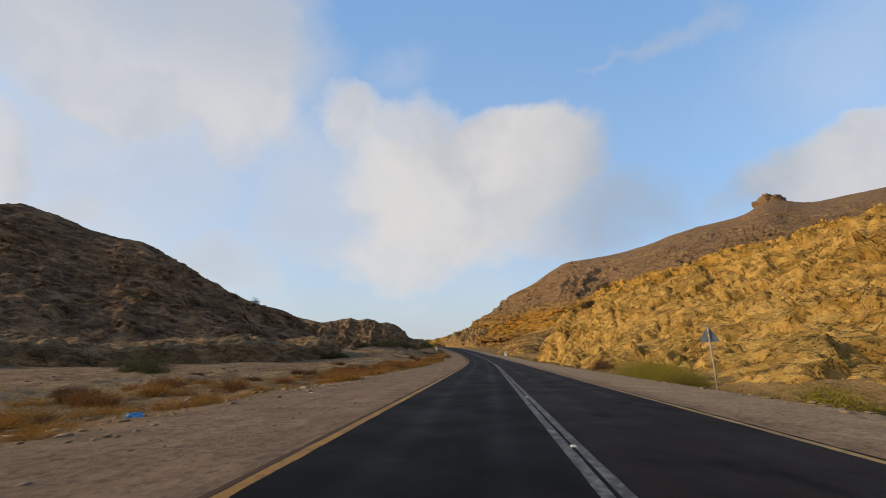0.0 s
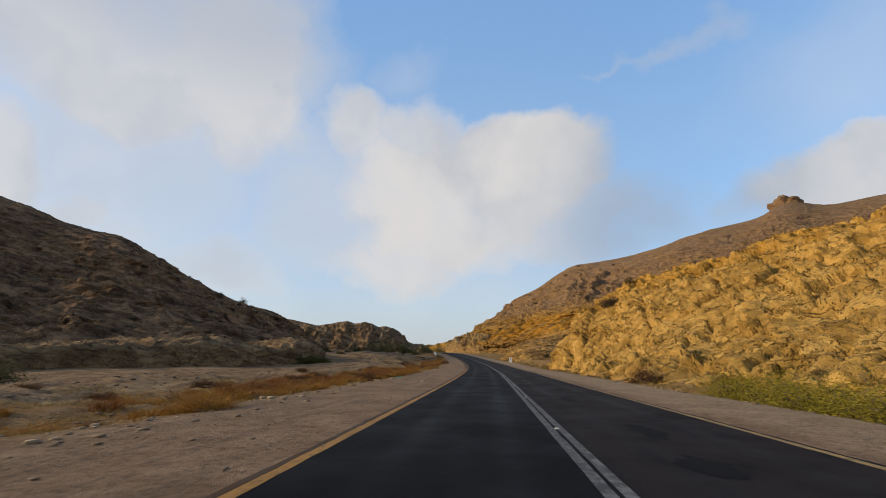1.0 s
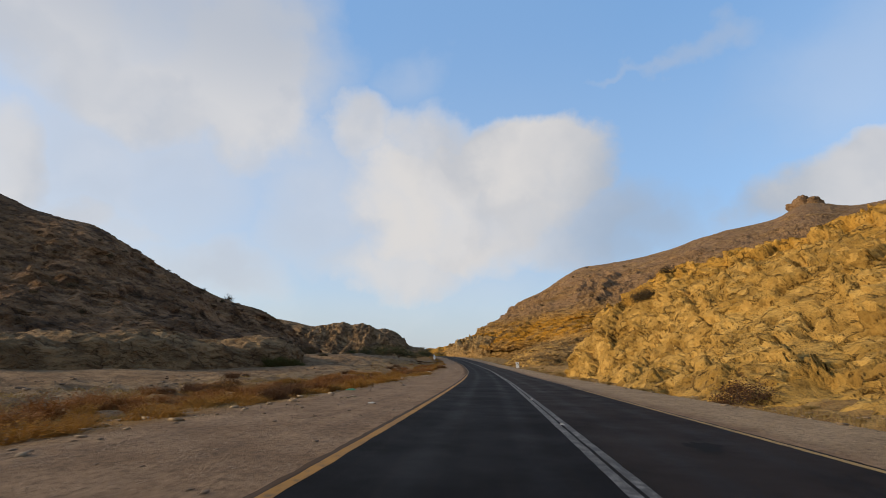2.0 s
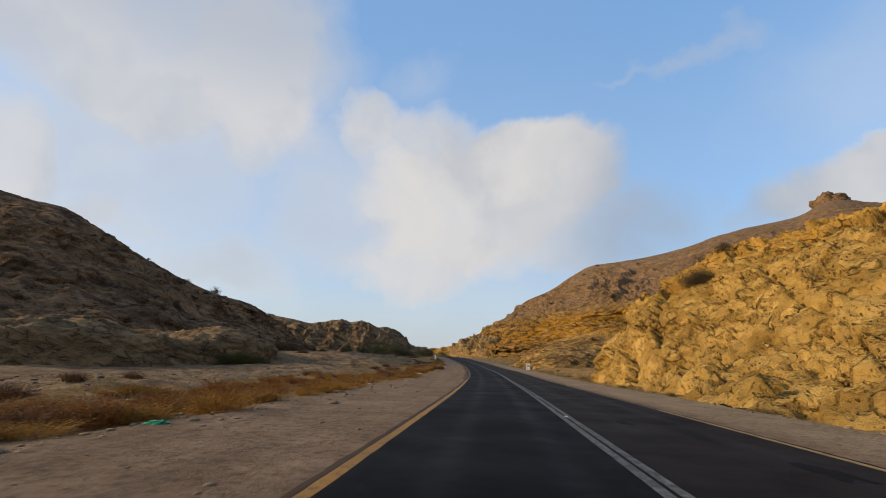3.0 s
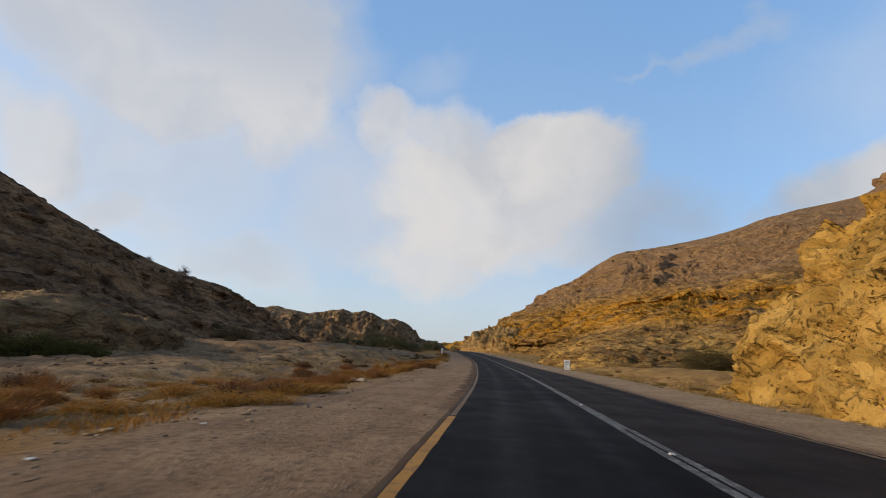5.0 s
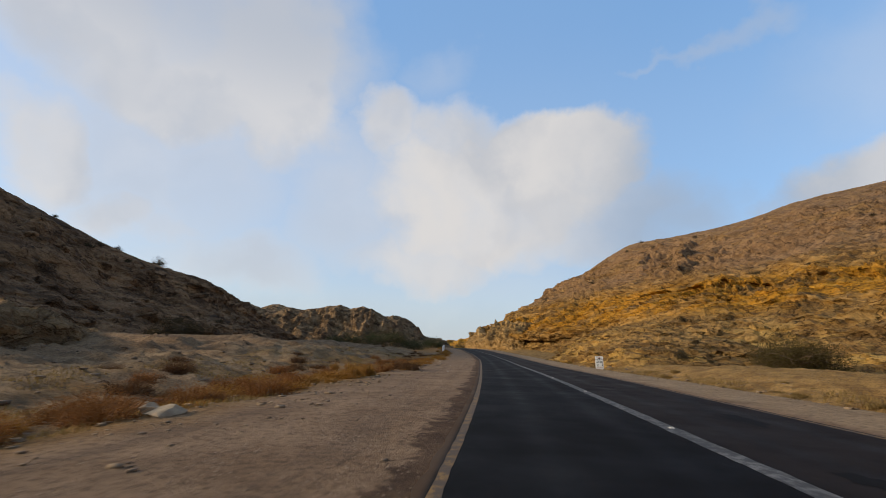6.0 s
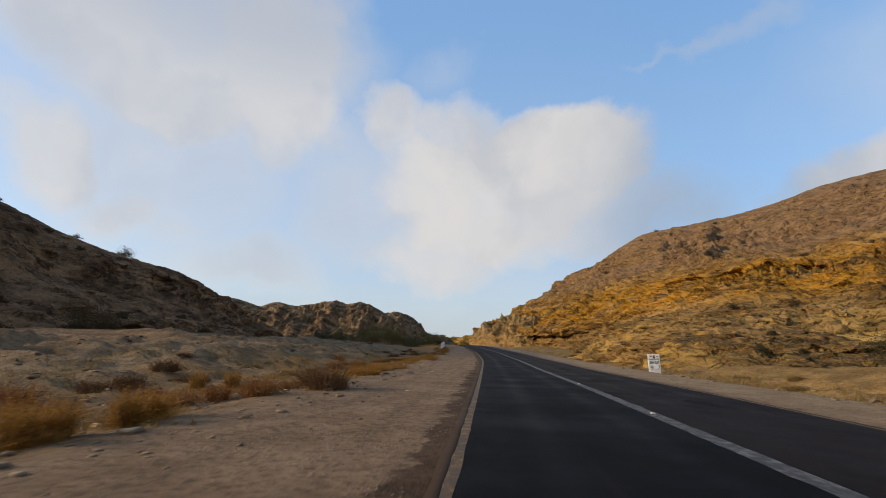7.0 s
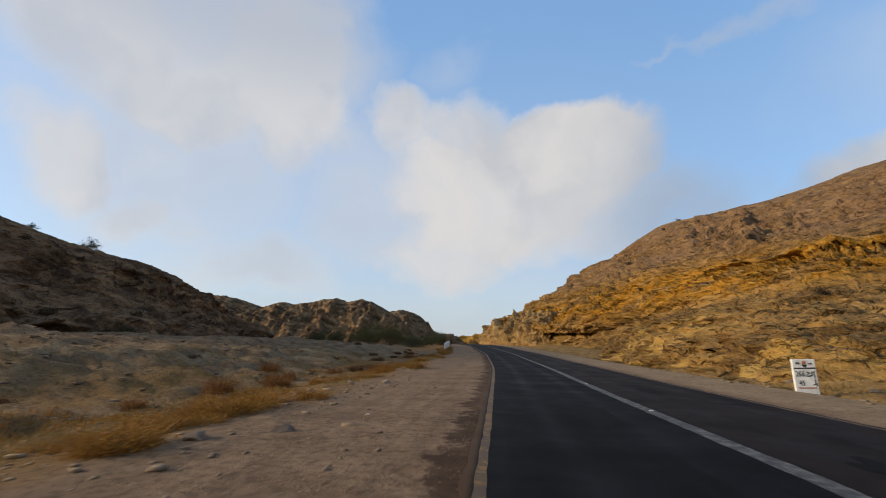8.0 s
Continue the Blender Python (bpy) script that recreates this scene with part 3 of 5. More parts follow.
def strip(name, mat, o0, o1, y0, y1, lift, dy=0.8, ragged=0.0, thick=0.0, seed=0.0):
    """A band along the road between two offsets, with ragged edges if wanted."""
    yy = np.arange(y0, y1 + dy / 2, dy)
    p = np.stack((yy * 1.3, np.full_like(yy, seed), np.zeros_like(yy)), 1)
    a = o0 + ragged * fbm(p, 5, 0.6)
    b = o1 + ragged * fbm(p + 50, 5, 0.6)
    k = 24 if o1 - o0 > 3 else 2
    f = np.linspace(0, 1, k)
    o = a[:, None] * (1 - f) + b[:, None] * f
    y = np.repeat(yy[:, None], k, 1)
    z = road_z(y) + lift
    if thick:
        o = np.concatenate((o[:, :1], o, o[:, -1:]), 1)
        y = np.concatenate((y[:, :1], y, y[:, -1:]), 1)
        z = np.concatenate((z[:, :1] - thick, z, z[:, -1:] - thick), 1)
    me = mesh_of(name, np.stack((road_x(y) + o, y, z), -1), grid_faces(o.shape[0], o.shape[1], True), mat)
    road_coords(me, o.ravel(), y.ravel())
    return me


road = tagged(new("road", strip("road", ASPHALT, -4.26, 4.16, -300, 480, 0.0, 0.3, 0.07, 0.2)), "dark worn asphalt two-lane road with a crumbling edge", "road", kind="structure")
part("edge_line", strip("edge_line", YELLOW_WORN, -4.11, -3.97, 93, 420, 0.004, 0.4, 0.04, seed=11), road, "faded, almost worn-off yellow edge line")
part("edge_line", strip("edge_line", YELLOW, -4.13, -3.95, -120, 93, 0.004, 0.4, 0.03, seed=3), road, "worn yellow edge line")
part("edge_line", strip("edge_line", YELLOW_PALE, 3.90, 4.06, -120, 66, 0.004, 0.4, 0.03, seed=9), road, "worn yellow edge line")
part("edge_line", strip("edge_line", YELLOW_WORN, 3.91, 4.05, 66, 420, 0.004, 0.4, 0.05, seed=13), road, "faded, sanded-over yellow edge line")
part("centre_line", strip("centre_line", WHITE_LINE, -0.19, -0.03, -120, 92, 0.004, 0.4, 0.02, seed=5), road, "worn white centre line")
part("centre_line", strip("centre_line", WHITE_LINE, 0.03, 0.18, -120, 92, 0.004, 0.4, 0.02, seed=7), road, "worn white centre line")
part("centre_line", strip("centre_line", WHITE_LINE, -0.17, 0.15, 92, 420, 0.004, 0.3, 0.05, seed=8), road, "broad worn grey-white centre line")


# ---- hills ----
def loft(name, lines, ns, nv, displace, mat, label, low=1.0, top=0, calm_by=0.64):
    """A hillside drawn through lines from foot to back, with rock relief along its normals."""
    fine = np.stack([spline(l, 400) for l in lines], 0)
    cols = np.empty((400, nv, 3))
    crest_at = np.ones(400)
    for i in range(400):
        up = spline(fine[:, i], 160)
        run = np.concatenate(([0], np.cumsum(np.linalg.norm(np.diff(up, axis=0), axis=1))))
        if top:
            crest_at[i] = run[round(159 * top / (len(lines) - 1))] / run[-1]
        col = even(up, 900)
        for k in range(3):
            cols[i, :, k] = np.interp(np.linspace(0, 1, nv) ** low, np.linspace(0, 1, 900), col[:, k])
    s = np.concatenate(([0], np.cumsum(np.linalg.norm(np.diff(cols[:, nv // 3], axis=0), axis=1))))
    u = np.linspace(0, s[-1], ns)
    g = np.empty((ns, nv, 3))
    for j in range(nv):
        for k in range(3):
            g[:, j, k] = np.interp(u, s, cols[:, j, k])
    du, dv = np.gradient(g, axis=0), np.gradient(g, axis=1)
    nrm = np.cross(du, dv)
    nrm /= np.linalg.norm(nrm, axis=2)[..., None] + 1e-9
    nrm *= np.where(nrm[..., 2:3] < 0, -1, 1)
    v = np.repeat((np.linspace(0, 1, nv) ** low)[None], ns, 0).ravel()
    along = np.repeat(u[:, None], nv, 1).ravel()
    rise = v / np.repeat(np.interp(u, s, crest_at)[:, None], nv, 1).ravel()
    p = g.reshape(-1, 3)
    d, out = displace(p, along, v)
    if top:
        calm = 1 - calm_by * step(0.72, 0.95, rise)
        d, out = d * calm, out * calm
    nrm = nrm.reshape(-1, 3)
    flat = nrm * np.array((1, 1, 0))
    flat /= np.linalg.norm(flat, axis=1)[:, None] + 0.05
    p = p + nrm * (d - d.mean())[:, None] + flat * (out - out.mean())[:, None]
    flip = np.cross(du, dv)[..., 2].mean() < 0
    me = mesh_of(name, p, grid_faces(ns, nv, flip), mat, True)
    return tagged(new(name, me), label, "hill", kind="structure")


def bedded(p, bed, spacing, warp):
    """Hard and soft beds: proud at a bed's top, cut back below it, each as hard as chance has it."""
    q = (p @ np.array(bed) + warp * fbm(p * 0.05, 3)) / spacing
    q = q + 0.35 * grain3(np.stack((q, 0.05 * p[:, 0], 0.05 * p[:, 1]), 1))
    i = np.floor(q)
    f = q - i
    hard = np.sin(i * 12.9898) * 43758.5453
    hard = hard - np.floor(hard)
    return (0.25 + hard) * (f ** 1.5) * step(1.0, 0.9, f)


# joints of the cut cliff lean with the beds
TURNED = np.array(Matrix.Rotation(radians(38), 3, "X") @ Matrix.Rotation(radians(20), 3, "Y"))


def cliff_relief(p, s, v):
    q = p @ TURNED
    gap, who, lean = cells(q * np.array((0.15, 0.15, 0.26)) + wobble(p, 0.16, 0.5))
    gap2, who2, lean2 = cells(q * np.array((0.42, 0.42, 0.85)) + wobble(p, 0.45, 0.6))
    gap3, who3, lean3 = cells(q * np.array((1.3, 1.3, 2.2)) + wobble(p, 1.2, 0.6))
    rough = step(-0.05, 0.25, fbm(p * 0.11 + 60, 4))
    upper = step(0.22, 0.42, v)
    split = step(-0.05, 0.2, fbm(p * 0.2 + 31, 3))
    d = 1.6 * fbm(p * 0.06, 3) + 1.3 * (who - 0.5) + 0.9 * lean - 0.9 * split * step(0.05, 0.0, gap)
    d = d + (0.15 + 0.45 * rough + 0.45 * upper) * (0.7 * (who2 - 0.5) + 0.5 * lean2) - 0.55 * split * step(0.07, 0.0, gap2)
    d = d + (0.08 + 0.4 * rough * split + 0.4 * upper) * (0.34 * (who3 - 0.5) + 0.26 * lean3) + 0.28 * fbm(p * 0.5, 4, 0.55) + 0.10 * ridged(p * 1.3 + 9, 3, 0.6)
    d = d - 0.55 * step(0.86, 0.95, who3) * step(0.0, 0.25, gap3) - 0.8 * step(0.90, 0.97, who2) * step(0.0, 0.3, gap2)
    ledgy = step(0.0, 0.25, fbm(p * np.array((0.12, 0.12, 0.2)) + 11, 3))
    out = (0.5 + 1.0 * upper) * bedded(p, (0.12, 0.42, 0.90), 2.6, 2.5) * ledgy * (0.4 + 0.8 * who2)
    for at, size in (((40.0, 105.6, 14.4), (2.2, 2.2, 0.75)), ((42.5, 104.0, 14.0), (1.2, 1.2, 0.6)), ((33.5, 111.0, 11.6), (1.8, 1.5, 0.8)), ((31.0, 113.0, 11.0), (0.8, 0.8, 1.1))):
        d = d - 2.2 * step(1.2, 0.5, np.linalg.norm((p - np.array(at)) / np.array(size), axis=1))
    k = 0.6 + 0.4 * step(0.0, 0.08, v)
    return d * k, out * k


def slope_relief(p, s, v):
    gully = np.stack((s * 0.03 + 1.2 * fbm(p * 0.02, 3), v * 2.0, np.zeros_like(s)), 1)
    d = 3.0 * ridged(gully, 4, 0.6) * step(0.02, 0.25, v) * (1 - 0.5 * step(0.4, 0.6, v)) + 2.4 * fbm(p * 0.03, 3)
    gap, who, lean = cells(p * np.array((0.16, 0.16, 0.5)) + wobble(p, 0.15, 0.5))
    gap2, who2, lean2 = cells(p * np.array((0.5, 0.5, 1.5)) + wobble(p, 0.4, 0.5))
    broken = step(-0.2, 0.2, fbm(p * np.array((0.03, 0.03, 0.07)) + 40, 3)) * step(6, 14, p[:, 2])
    d = d + (0.25 + 0.75 * broken) * (0.9 * (who - 0.5) + 0.8 * lean) + (0.3 + 0.5 * broken) * (0.7 * (who2 - 0.5) + 0.6 * lean2) + 0.5 * fbm(p * 0.5, 4, 0.6)
    out = 2.2 * bedded(p, (0.02, 0.03, 0.99), 4.6, 5.0) * (0.2 + broken) + 1.7 * bedded(p, (0.03, 0.05, 0.99), 1.7, 4.0) * (0.25 + who2)
    out = out + 1.1 * bedded(p, (0.03, 0.05, 0.99), 0.75, 3.0) * step(0.45, 0.25, v) * (0.3 + who2)
    # the honeycombed ledge
    level = p[:, 2] - 20.6 - 3.0 * fbm(p * 0.02 + 7, 2) - 0.02 * (p[:, 1] - 230)
    there = step(-0.6, -0.15, fbm(p * 0.07 + 77, 3)) * step(252, 236, p[:, 1])
    rib = step(0.02, 0.28, np.abs(grain3(np.stack((s * 0.45 + 0.8 * fbm(p * 0.2, 2), p[:, 2] * 0.12, np.zeros_like(s)), 1))))
    out = out + there * (3.0 * step(0.2, 0.9, level) * step(2.8, 1.4, level) * (0.8 + 0.25 * who) - 2.4 * rib * step(-3.2, -2.2, level) * step(0.7, 0.0, level))
    k = (0.9 + 0.1 * step(0.0, 0.05, v)) * (1 - 0.45 * step(0.42, 0.52, v))
    return d * k, out * k


def shale_relief(p, s, v):
    gully = np.stack((s * 0.03 + 1.0 * fbm(p * 0.02, 3), v * 1.6, np.zeros_like(s)), 1)
    fine = np.stack((s * 0.12 + 0.9 * fbm(p * 0.06, 3), v * 5.0, np.zeros_like(s)), 1)
    d = 2.6 * ridged(gully, 4, 0.55) * step(0.0, 0.15, v) + 1.6 * fbm(p * 0.04, 3)
    d = d + 0.7 * ridged(fine, 4, 0.6) + 0.5 * fbm(p * 0.35, 5, 0.65)
    gap, who, lean = cells(p * np.array((0.3, 0.3, 0.7)) + wobble(p, 0.3, 0.5))
    stony = step(0.0, 0.3, fbm(p * 0.05 + 90, 3))
    d = d + (0.35 + 0.65 * stony) * (1.0 * (who - 0.5) + 0.7 * lean)
    out = 2.6 * bedded(p, (0.30, 0.05, 0.95), 2.8, 3.0) * (0.35 + 0.65 * stony) * (0.4 + who) + 1.5 * bedded(p, (0.30, 0.05, 0.95), 1.3, 3.0) * (0.3 + who)
    k = 0.3 + 0.7 * step(0.0, 0.08, v)
    return d * k, out * k


def far_relief(p, s, v):
    gully = np.stack((s * 0.075 + 0.8 * fbm(p * 0.03, 3), v * 1.5, np.zeros_like(s)), 1)
    gap, who, lean = cells(p * np.array((0.2, 0.2, 0.3)) + wobble(p, 0.2, 0.5))
    gap2, who2, lean2 = cells(p * np.array((0.5, 0.5, 0.8)) + wobble(p, 0.4, 0.5))
    d = 3.4 * ridged(gully, 5, 0.62) * (1 - 0.75 * step(0.3, 0.5, v)) + 0.9 * fbm(p * 0.06, 4) + 0.7 * fbm(p * 0.4, 4, 0.6) + 0.8 * (who - 0.5) + 0.7 * lean + 0.7 * (who2 - 0.5) + 0.6 * lean2
    k = step(0, 0.15, v)
    return d * k, 0.8 * bedded(p, (0.25, 0.1, 0.95), 2.0, 2.0) * k


def bank_relief(p, s, v):
    gully = np.stack((s * 0.10 + 0.8 * fbm(p * 0.08, 3), v, np.zeros_like(s)), 1)
    d = 1.3 * ridged(gully, 4, 0.6) * step(0.02, 0.25, v) * (1 - 0.7 * step(0.35, 0.55, v)) + 1.6 * fbm(p * 0.09, 4) + 0.5 * fbm(p * 0.7, 4, 0.6)
    k = 0.2 + 0.8 * step(0, 0.1, v)
    return d * k, 0.4 * bedded(p, (0, 0, 1), 0.8, 1.0) * k


def behind(line, dx, dy, dz):
    return [(x + dx, y + dy, z + dz) for x, y, z in line]


# the cut cliff beside the road
foot = [(15.2, -5, -1.8), (15.9, 20, -1.8), (16.8, 45, -1.7), (18.2, 62, -1.6), (19.4, 80, -1.6), (20.9, 95, -1.6), (21.4, 106, -1.6), (21.6, 113, -1.6), (24.8, 118.5, -1.6), (34, 125, -1.8), (46, 130, -1)]
knee = [(33, -5, 4.5), (33.5, 20, 4.8), (36.5, 45, 5), (33, 65, 5.5), (29.4, 84, 5), (26.8, 97, 5), (25.6, 106, 5.4), (25.4, 113, 5.4), (30, 117.5, 6), (37, 122, 6), (50, 127, 5)]
brow = [(54, -5, 17), (55, 20, 17.5), (54, 55, 17.5), (46, 73, 15), (38.6, 88, 13.8), (34.6, 100, 13.2), (33.0, 107, 12.4), (32.0, 112, 11.8), (35.6, 115.5, 12.6), (42, 118, 13.5), (56, 122, 13)]
crest = [(80, -5, 25), (80, 20, 25), (76, 58, 23), (66, 78, 21), (52, 93, 17.2), (44.5, 102, 16.8), (42.5, 107, 16.4), (42.5, 110, 16.2), (46, 112, 17.3), (54, 114, 17), (70, 117, 18)]
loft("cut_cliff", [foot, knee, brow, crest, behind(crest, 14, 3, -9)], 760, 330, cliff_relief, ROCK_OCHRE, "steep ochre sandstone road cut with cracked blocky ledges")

# the long ridge beyond it
foot = [(130, 118, 2), (105, 118, 1), (80, 122, -1), (58, 127, -1.5), (38, 129, -2.2), (23.5, 137, -1.8), (20, 154, -1.5), (19.8, 178, -1.2), (21, 205, -0.6), (23.5, 230, 0), (22, 252, 1), (19, 268, 1.4), (12.5, 286, 1.7), (6, 304, 2), (3, 318, 2)]
shelf = [(150, 135, 12), (125, 135, 10), (98, 137, 7), (74, 138, 5), (57, 143, 2.2), (45, 153, 0.6), (31.5, 165, 4.2), (29, 180, 5.2), (31, 206, 6.2), (34, 230, 7.0), (31, 252, 6), (24, 270, 7), (14.5, 289, 8), (7, 305, 7), (3.6, 319, 5)]
knee = [(190, 170, 35), (165, 175, 34), (140, 178, 31), (112, 180, 25), (90, 185, 20), (74, 192, 16), (64, 200, 14.5), (60, 214, 17), (57, 226, 18.5), (52, 238, 18), (40, 256, 14), (29, 272, 12.6), (18, 292, 12), (8.5, 306, 9.5), (4.5, 320, 7)]
crest = [(420, 330, 135), (355, 360, 129), (300, 368, 119), (262, 368, 119), (238, 370, 107), (199, 372, 97), (154, 388, 83), (125, 420, 81), (109, 440, 79), (85, 460, 64), (66, 468, 54), (50, 410, 37), (22, 347, 19.5), (11, 312, 11), (6, 328, 8)]
loft("sandstone_ridge", [foot, shelf, knee, crest, behind(crest, 30, 60, -14), behind(crest, 60, 120, -70)], 900, 600, slope_relief, ROCK_BROWN, "long brown sandstone ridge with eroded ochre ledges", 1.9, 3, 0.3)

# the pale cut where the road bends round its end
foot = [(19.5, 271, 0), (17.4, 274, 0.6), (14.6, 279, 1.2), (10.6, 286, 1.5), (4.8, 303, 1.8), (1.4, 317, 2)]
brow = [(25, 274, 7), (21.8, 278, 10), (18.0, 285, 11), (13.2, 294, 11.2), (7.0, 307, 9.5), (3.0, 321, 6)]
crest = [(34, 284, 11), (30, 291, 14), (25, 300, 15.2), (19, 308, 14.2), (10.5, 315, 10.5), (5, 332, 6.5)]
loft("pale_cut", [foot, brow, crest, behind(crest, 8, 14, -8)], 260, 110, far_relief, ROCK_TAN, "pale tan rock cut beside the road's bend")

# the dark hill across the dry flat
foot = [(-175, -85, 0), (-160, -60, 0), (-145, -30, 0), (-130, -10, 0), (-112, 20, 0.4), (-98, 42, 0.6), (-84, 62, 1), (-76, 76, 1), (-68, 89, 1.1), (-60, 102, 1.5), (-52, 118, 1.8), (-46, 132, 1.2), (-38, 155, -0.5), (-37, 175, -1), (-40, 192, -1.5), (-44, 212, -1.2), (-49, 234, -1), (-52, 252, -1), (-50, 274, -1)]
crest = [(-300, 60, 60), (-262, 112, 62), (-222, 160, 61), (-195, 184, 60), (-184, 192, 60), (-175, 192, 61.5), (-160, 192, 56.3), (-150, 194, 52), (-141, 195, 49.5), (-121, 192, 43.8), (-113.6, 198.5, 39), (-110, 203.4, 36.4), (-101, 220, 29.4), (-92.2, 236.4, 24), (-86.5, 253, 22.5), (-84.7, 262, 20.4), (-77.3, 270, 13.3), (-71, 276, 8), (-62, 284, 2)]
knee = [(a[0] * 0.5 + b[0] * 0.5, a[1] * 0.5 + b[1] * 0.5, a[2] * 0.6 + b[2] * 0.4) for a, b in zip(foot, crest)]
loft("shale_hill", [foot, knee, crest, behind(crest, -40, 45, -8), behind(crest, -80, 90, -60)], 620, 330, shale_relief, ROCK_GREY, "dark grey-brown shale hill in shade", 1.0, 2)

# the eroded earth bank at its foot
foot = [(-66, 38, -1.2), (-56, 58, -1.2), (-46, 78, -1.2), (-37, 94, -1.4), (-30, 107, -1.5), (-25, 116, -1.5), (-26, 128, -1.5), (-30, 142, -1.3), (-33, 158, -1.2), (-37, 172, -1.2), (-42, 188, -0.8)]
top = [(x - 3.4, y + 2.6, z) for (x, y, _), z in zip(foot, (1.2, 2.6, 1.9, 3.3, 2.7, 3.8, 3.0, 1.5, 0.5, -0.3, -0.6))]
loft("earth_bank", [foot, [(x - 0.9, y + 0.8, 1.0) for x, y, _ in foot], top, behind(top, -12, 8, 0.6), behind(top, -24, 14, 0.2)], 420, 110, bank_relief, BANK_EARTH, "grey eroded earth bank at the hill's foot")

# hills that close the valley
crest = [(-128, 352, 7), (-114, 352, 15.3), (-103, 352, 19.9), (-95.8, 352, 23), (-88, 352, 21.9), (-80, 352, 22.8), (-69, 352, 25), (-62, 352, 23.8), (-54.7, 352, 24.5), (-48.4, 352, 22.1), (-40, 352, 17.6), (-31, 352, 11), (-23, 352, 5)]
foot = [(x * 0.98 + 1, 305 + 0.12 * (x + 128), 0.5) for x, _, _ in crest]
loft("valley_hill", [foot, [((a[0] + b[0]) / 2, (a[1] + b[1]) / 2, 0.45 * b[2] + 0.5) for a, b in zip(foot, crest)], crest, behind(crest, 0, 30, -6), behind(crest, 0, 60, -30)], 260, 120, far_relief, ROCK_FAR, "tan eroded hill closing the valley", 1.0, 2)
for crest, back in (([(-240, 420, 30), (-205, 420, 37), (-178, 420, 35.6), (-168, 420, 33.6), (-152, 420, 31.2), (-140, 420, 27.6), (-130, 420, 25), (-112, 420, 16), (-95, 420, 6)], 60),
                    ([(-92, 452, 11), (-78, 452, 20), (-68, 452, 24), (-60, 452, 26.3), (-48.5, 452, 26.8), (-40.5, 452, 23.1), (-34.4, 452, 17.8), (-30, 452, 13), (-20, 452, 9), (-10, 452, 3)], 60),
                    ([(-400, 730, 30), (-330, 730, 42), (-285, 730, 53), (-264, 730, 59.5), (-246, 730, 56), (-225, 730, 53), (-190, 730, 45), (-150, 730, 30), (-110, 730, 8)], 90)):
    loft("far_hump", [behind([(x, y, 0) for x, y, _ in crest], 0, -back, 0), crest, behind(crest, 0, back, -40)], 160, 60, far_relief, ROCK_FAR, "far grey-brown hill", 1.0, 1)
crest = [(-60, 560, 4), (-30, 545, 9), (-5, 530, 14), (20, 515, 20), (60, 510, 26), (110, 520, 30)]
loft("far_hump", [behind([(x, y, 0) for x, y, _ in crest], 0, -90, 0), crest, behind(crest, 0, 60, -40)], 120, 60, far_relief, ROCK_BROWN, "far brown hill at the road's bend")


# ---- plants ----
from mathutils.bvhtree import BVHTree

HILL_TREES = {}


def surface_z(x, y, name=None):
    """Height of a hill, or of the open ground, at a place."""
    if name is None:
        return float(ground_z(np.array([x]), np.array([y]))[0])
    if name not in HILL_TREES:
        me = bpy.data.objects[name].data
        co = np.empty(len(me.vertices) * 3, dtype=np.float32)
        me.vertices.foreach_get("co", co)
        fa = np.empty(len(me.loops), dtype=np.int32)
        me.loops.foreach_get("vertex_index", fa)
        HILL_TREES[name] = BVHTree.FromPolygons(co.reshape(-1, 3).tolist(), fa.reshape(-1, 4).tolist())
    hit = HILL_TREES[name].ray_cast(Vector((x, y, 400)), Vector((0, 0, -1)))
    return max(hit[0].z, surface_z(x, y)) if hit[0] else surface_z(x, y)


def blades(n, radius, height, width, lean, seed, bend=0.35):
    """A tuft of thin curved blades, each one a narrow strip."""
    r = np.random.default_rng(seed)
    a = r.uniform(0, 2 * np.pi, n)
    d = radius * np.sqrt(r.uniform(0, 1, n)) * 0.6
    base = np.stack((d * np.cos(a), d * np.sin(a), np.full(n, -0.03)), 1)
    b = a + r.normal(0, 0.7, n)
    tilt = lean * r.uniform(0.2, 1.0, n)
    hgt = height * r.uniform(0.45, 1.0, n) * (1 - 0.45 * (d / radius) ** 2)
    out = np.stack((np.cos(b), np.sin(b), np.zeros(n)), 1)
    mid = base + out * (tilt * hgt * 0.45)[:, None] + np.array((0, 0, 1)) * (hgt * 0.6)[:, None]
    tip = base + out * (tilt * hgt * (0.9 + bend))[:, None] + np.array((0, 0, 1)) * hgt[:, None]
    side = np.stack((-np.sin(b + r.normal(0, 1.0, n)), np.cos(b), np.zeros(n)), 1) * width
    v = np.stack((base - side, base + side, mid + side * 0.8, mid - side * 0.8, tip + side * 0.25, tip - side * 0.25), 1).reshape(-1, 3)
    k = np.arange(n)[:, None] * 6
    f = np.concatenate((k + np.array((0, 1, 2, 3)), k + np.array((3, 2, 4, 5))), 0)
    return v, f


def leaves(centres, size, seed, long=1.8):
    """Small bent leaves about the places given."""
    r = np.random.default_rng(seed)
    n = len(centres)
    d = r.normal(size=(n, 3))
    d[:, 2] = np.abs(d[:, 2]) * 0.6
    d /= np.linalg.norm(d, axis=1)[:, None]
    e = np.cross(d, r.normal(size=(n, 3)))
    e /= np.linalg.norm(e, axis=1)[:, None]
    s = size * r.uniform(0.6, 1.3, n)[:, None]
    v = np.stack((centres - d * s * long * 0.5, centres + e * s * 0.4, centres + d * s * long * 0.5, centres - e * s * 0.4), 1).reshape(-1, 3)
    return v, np.arange(n)[:, None] * 4 + np.arange(4)


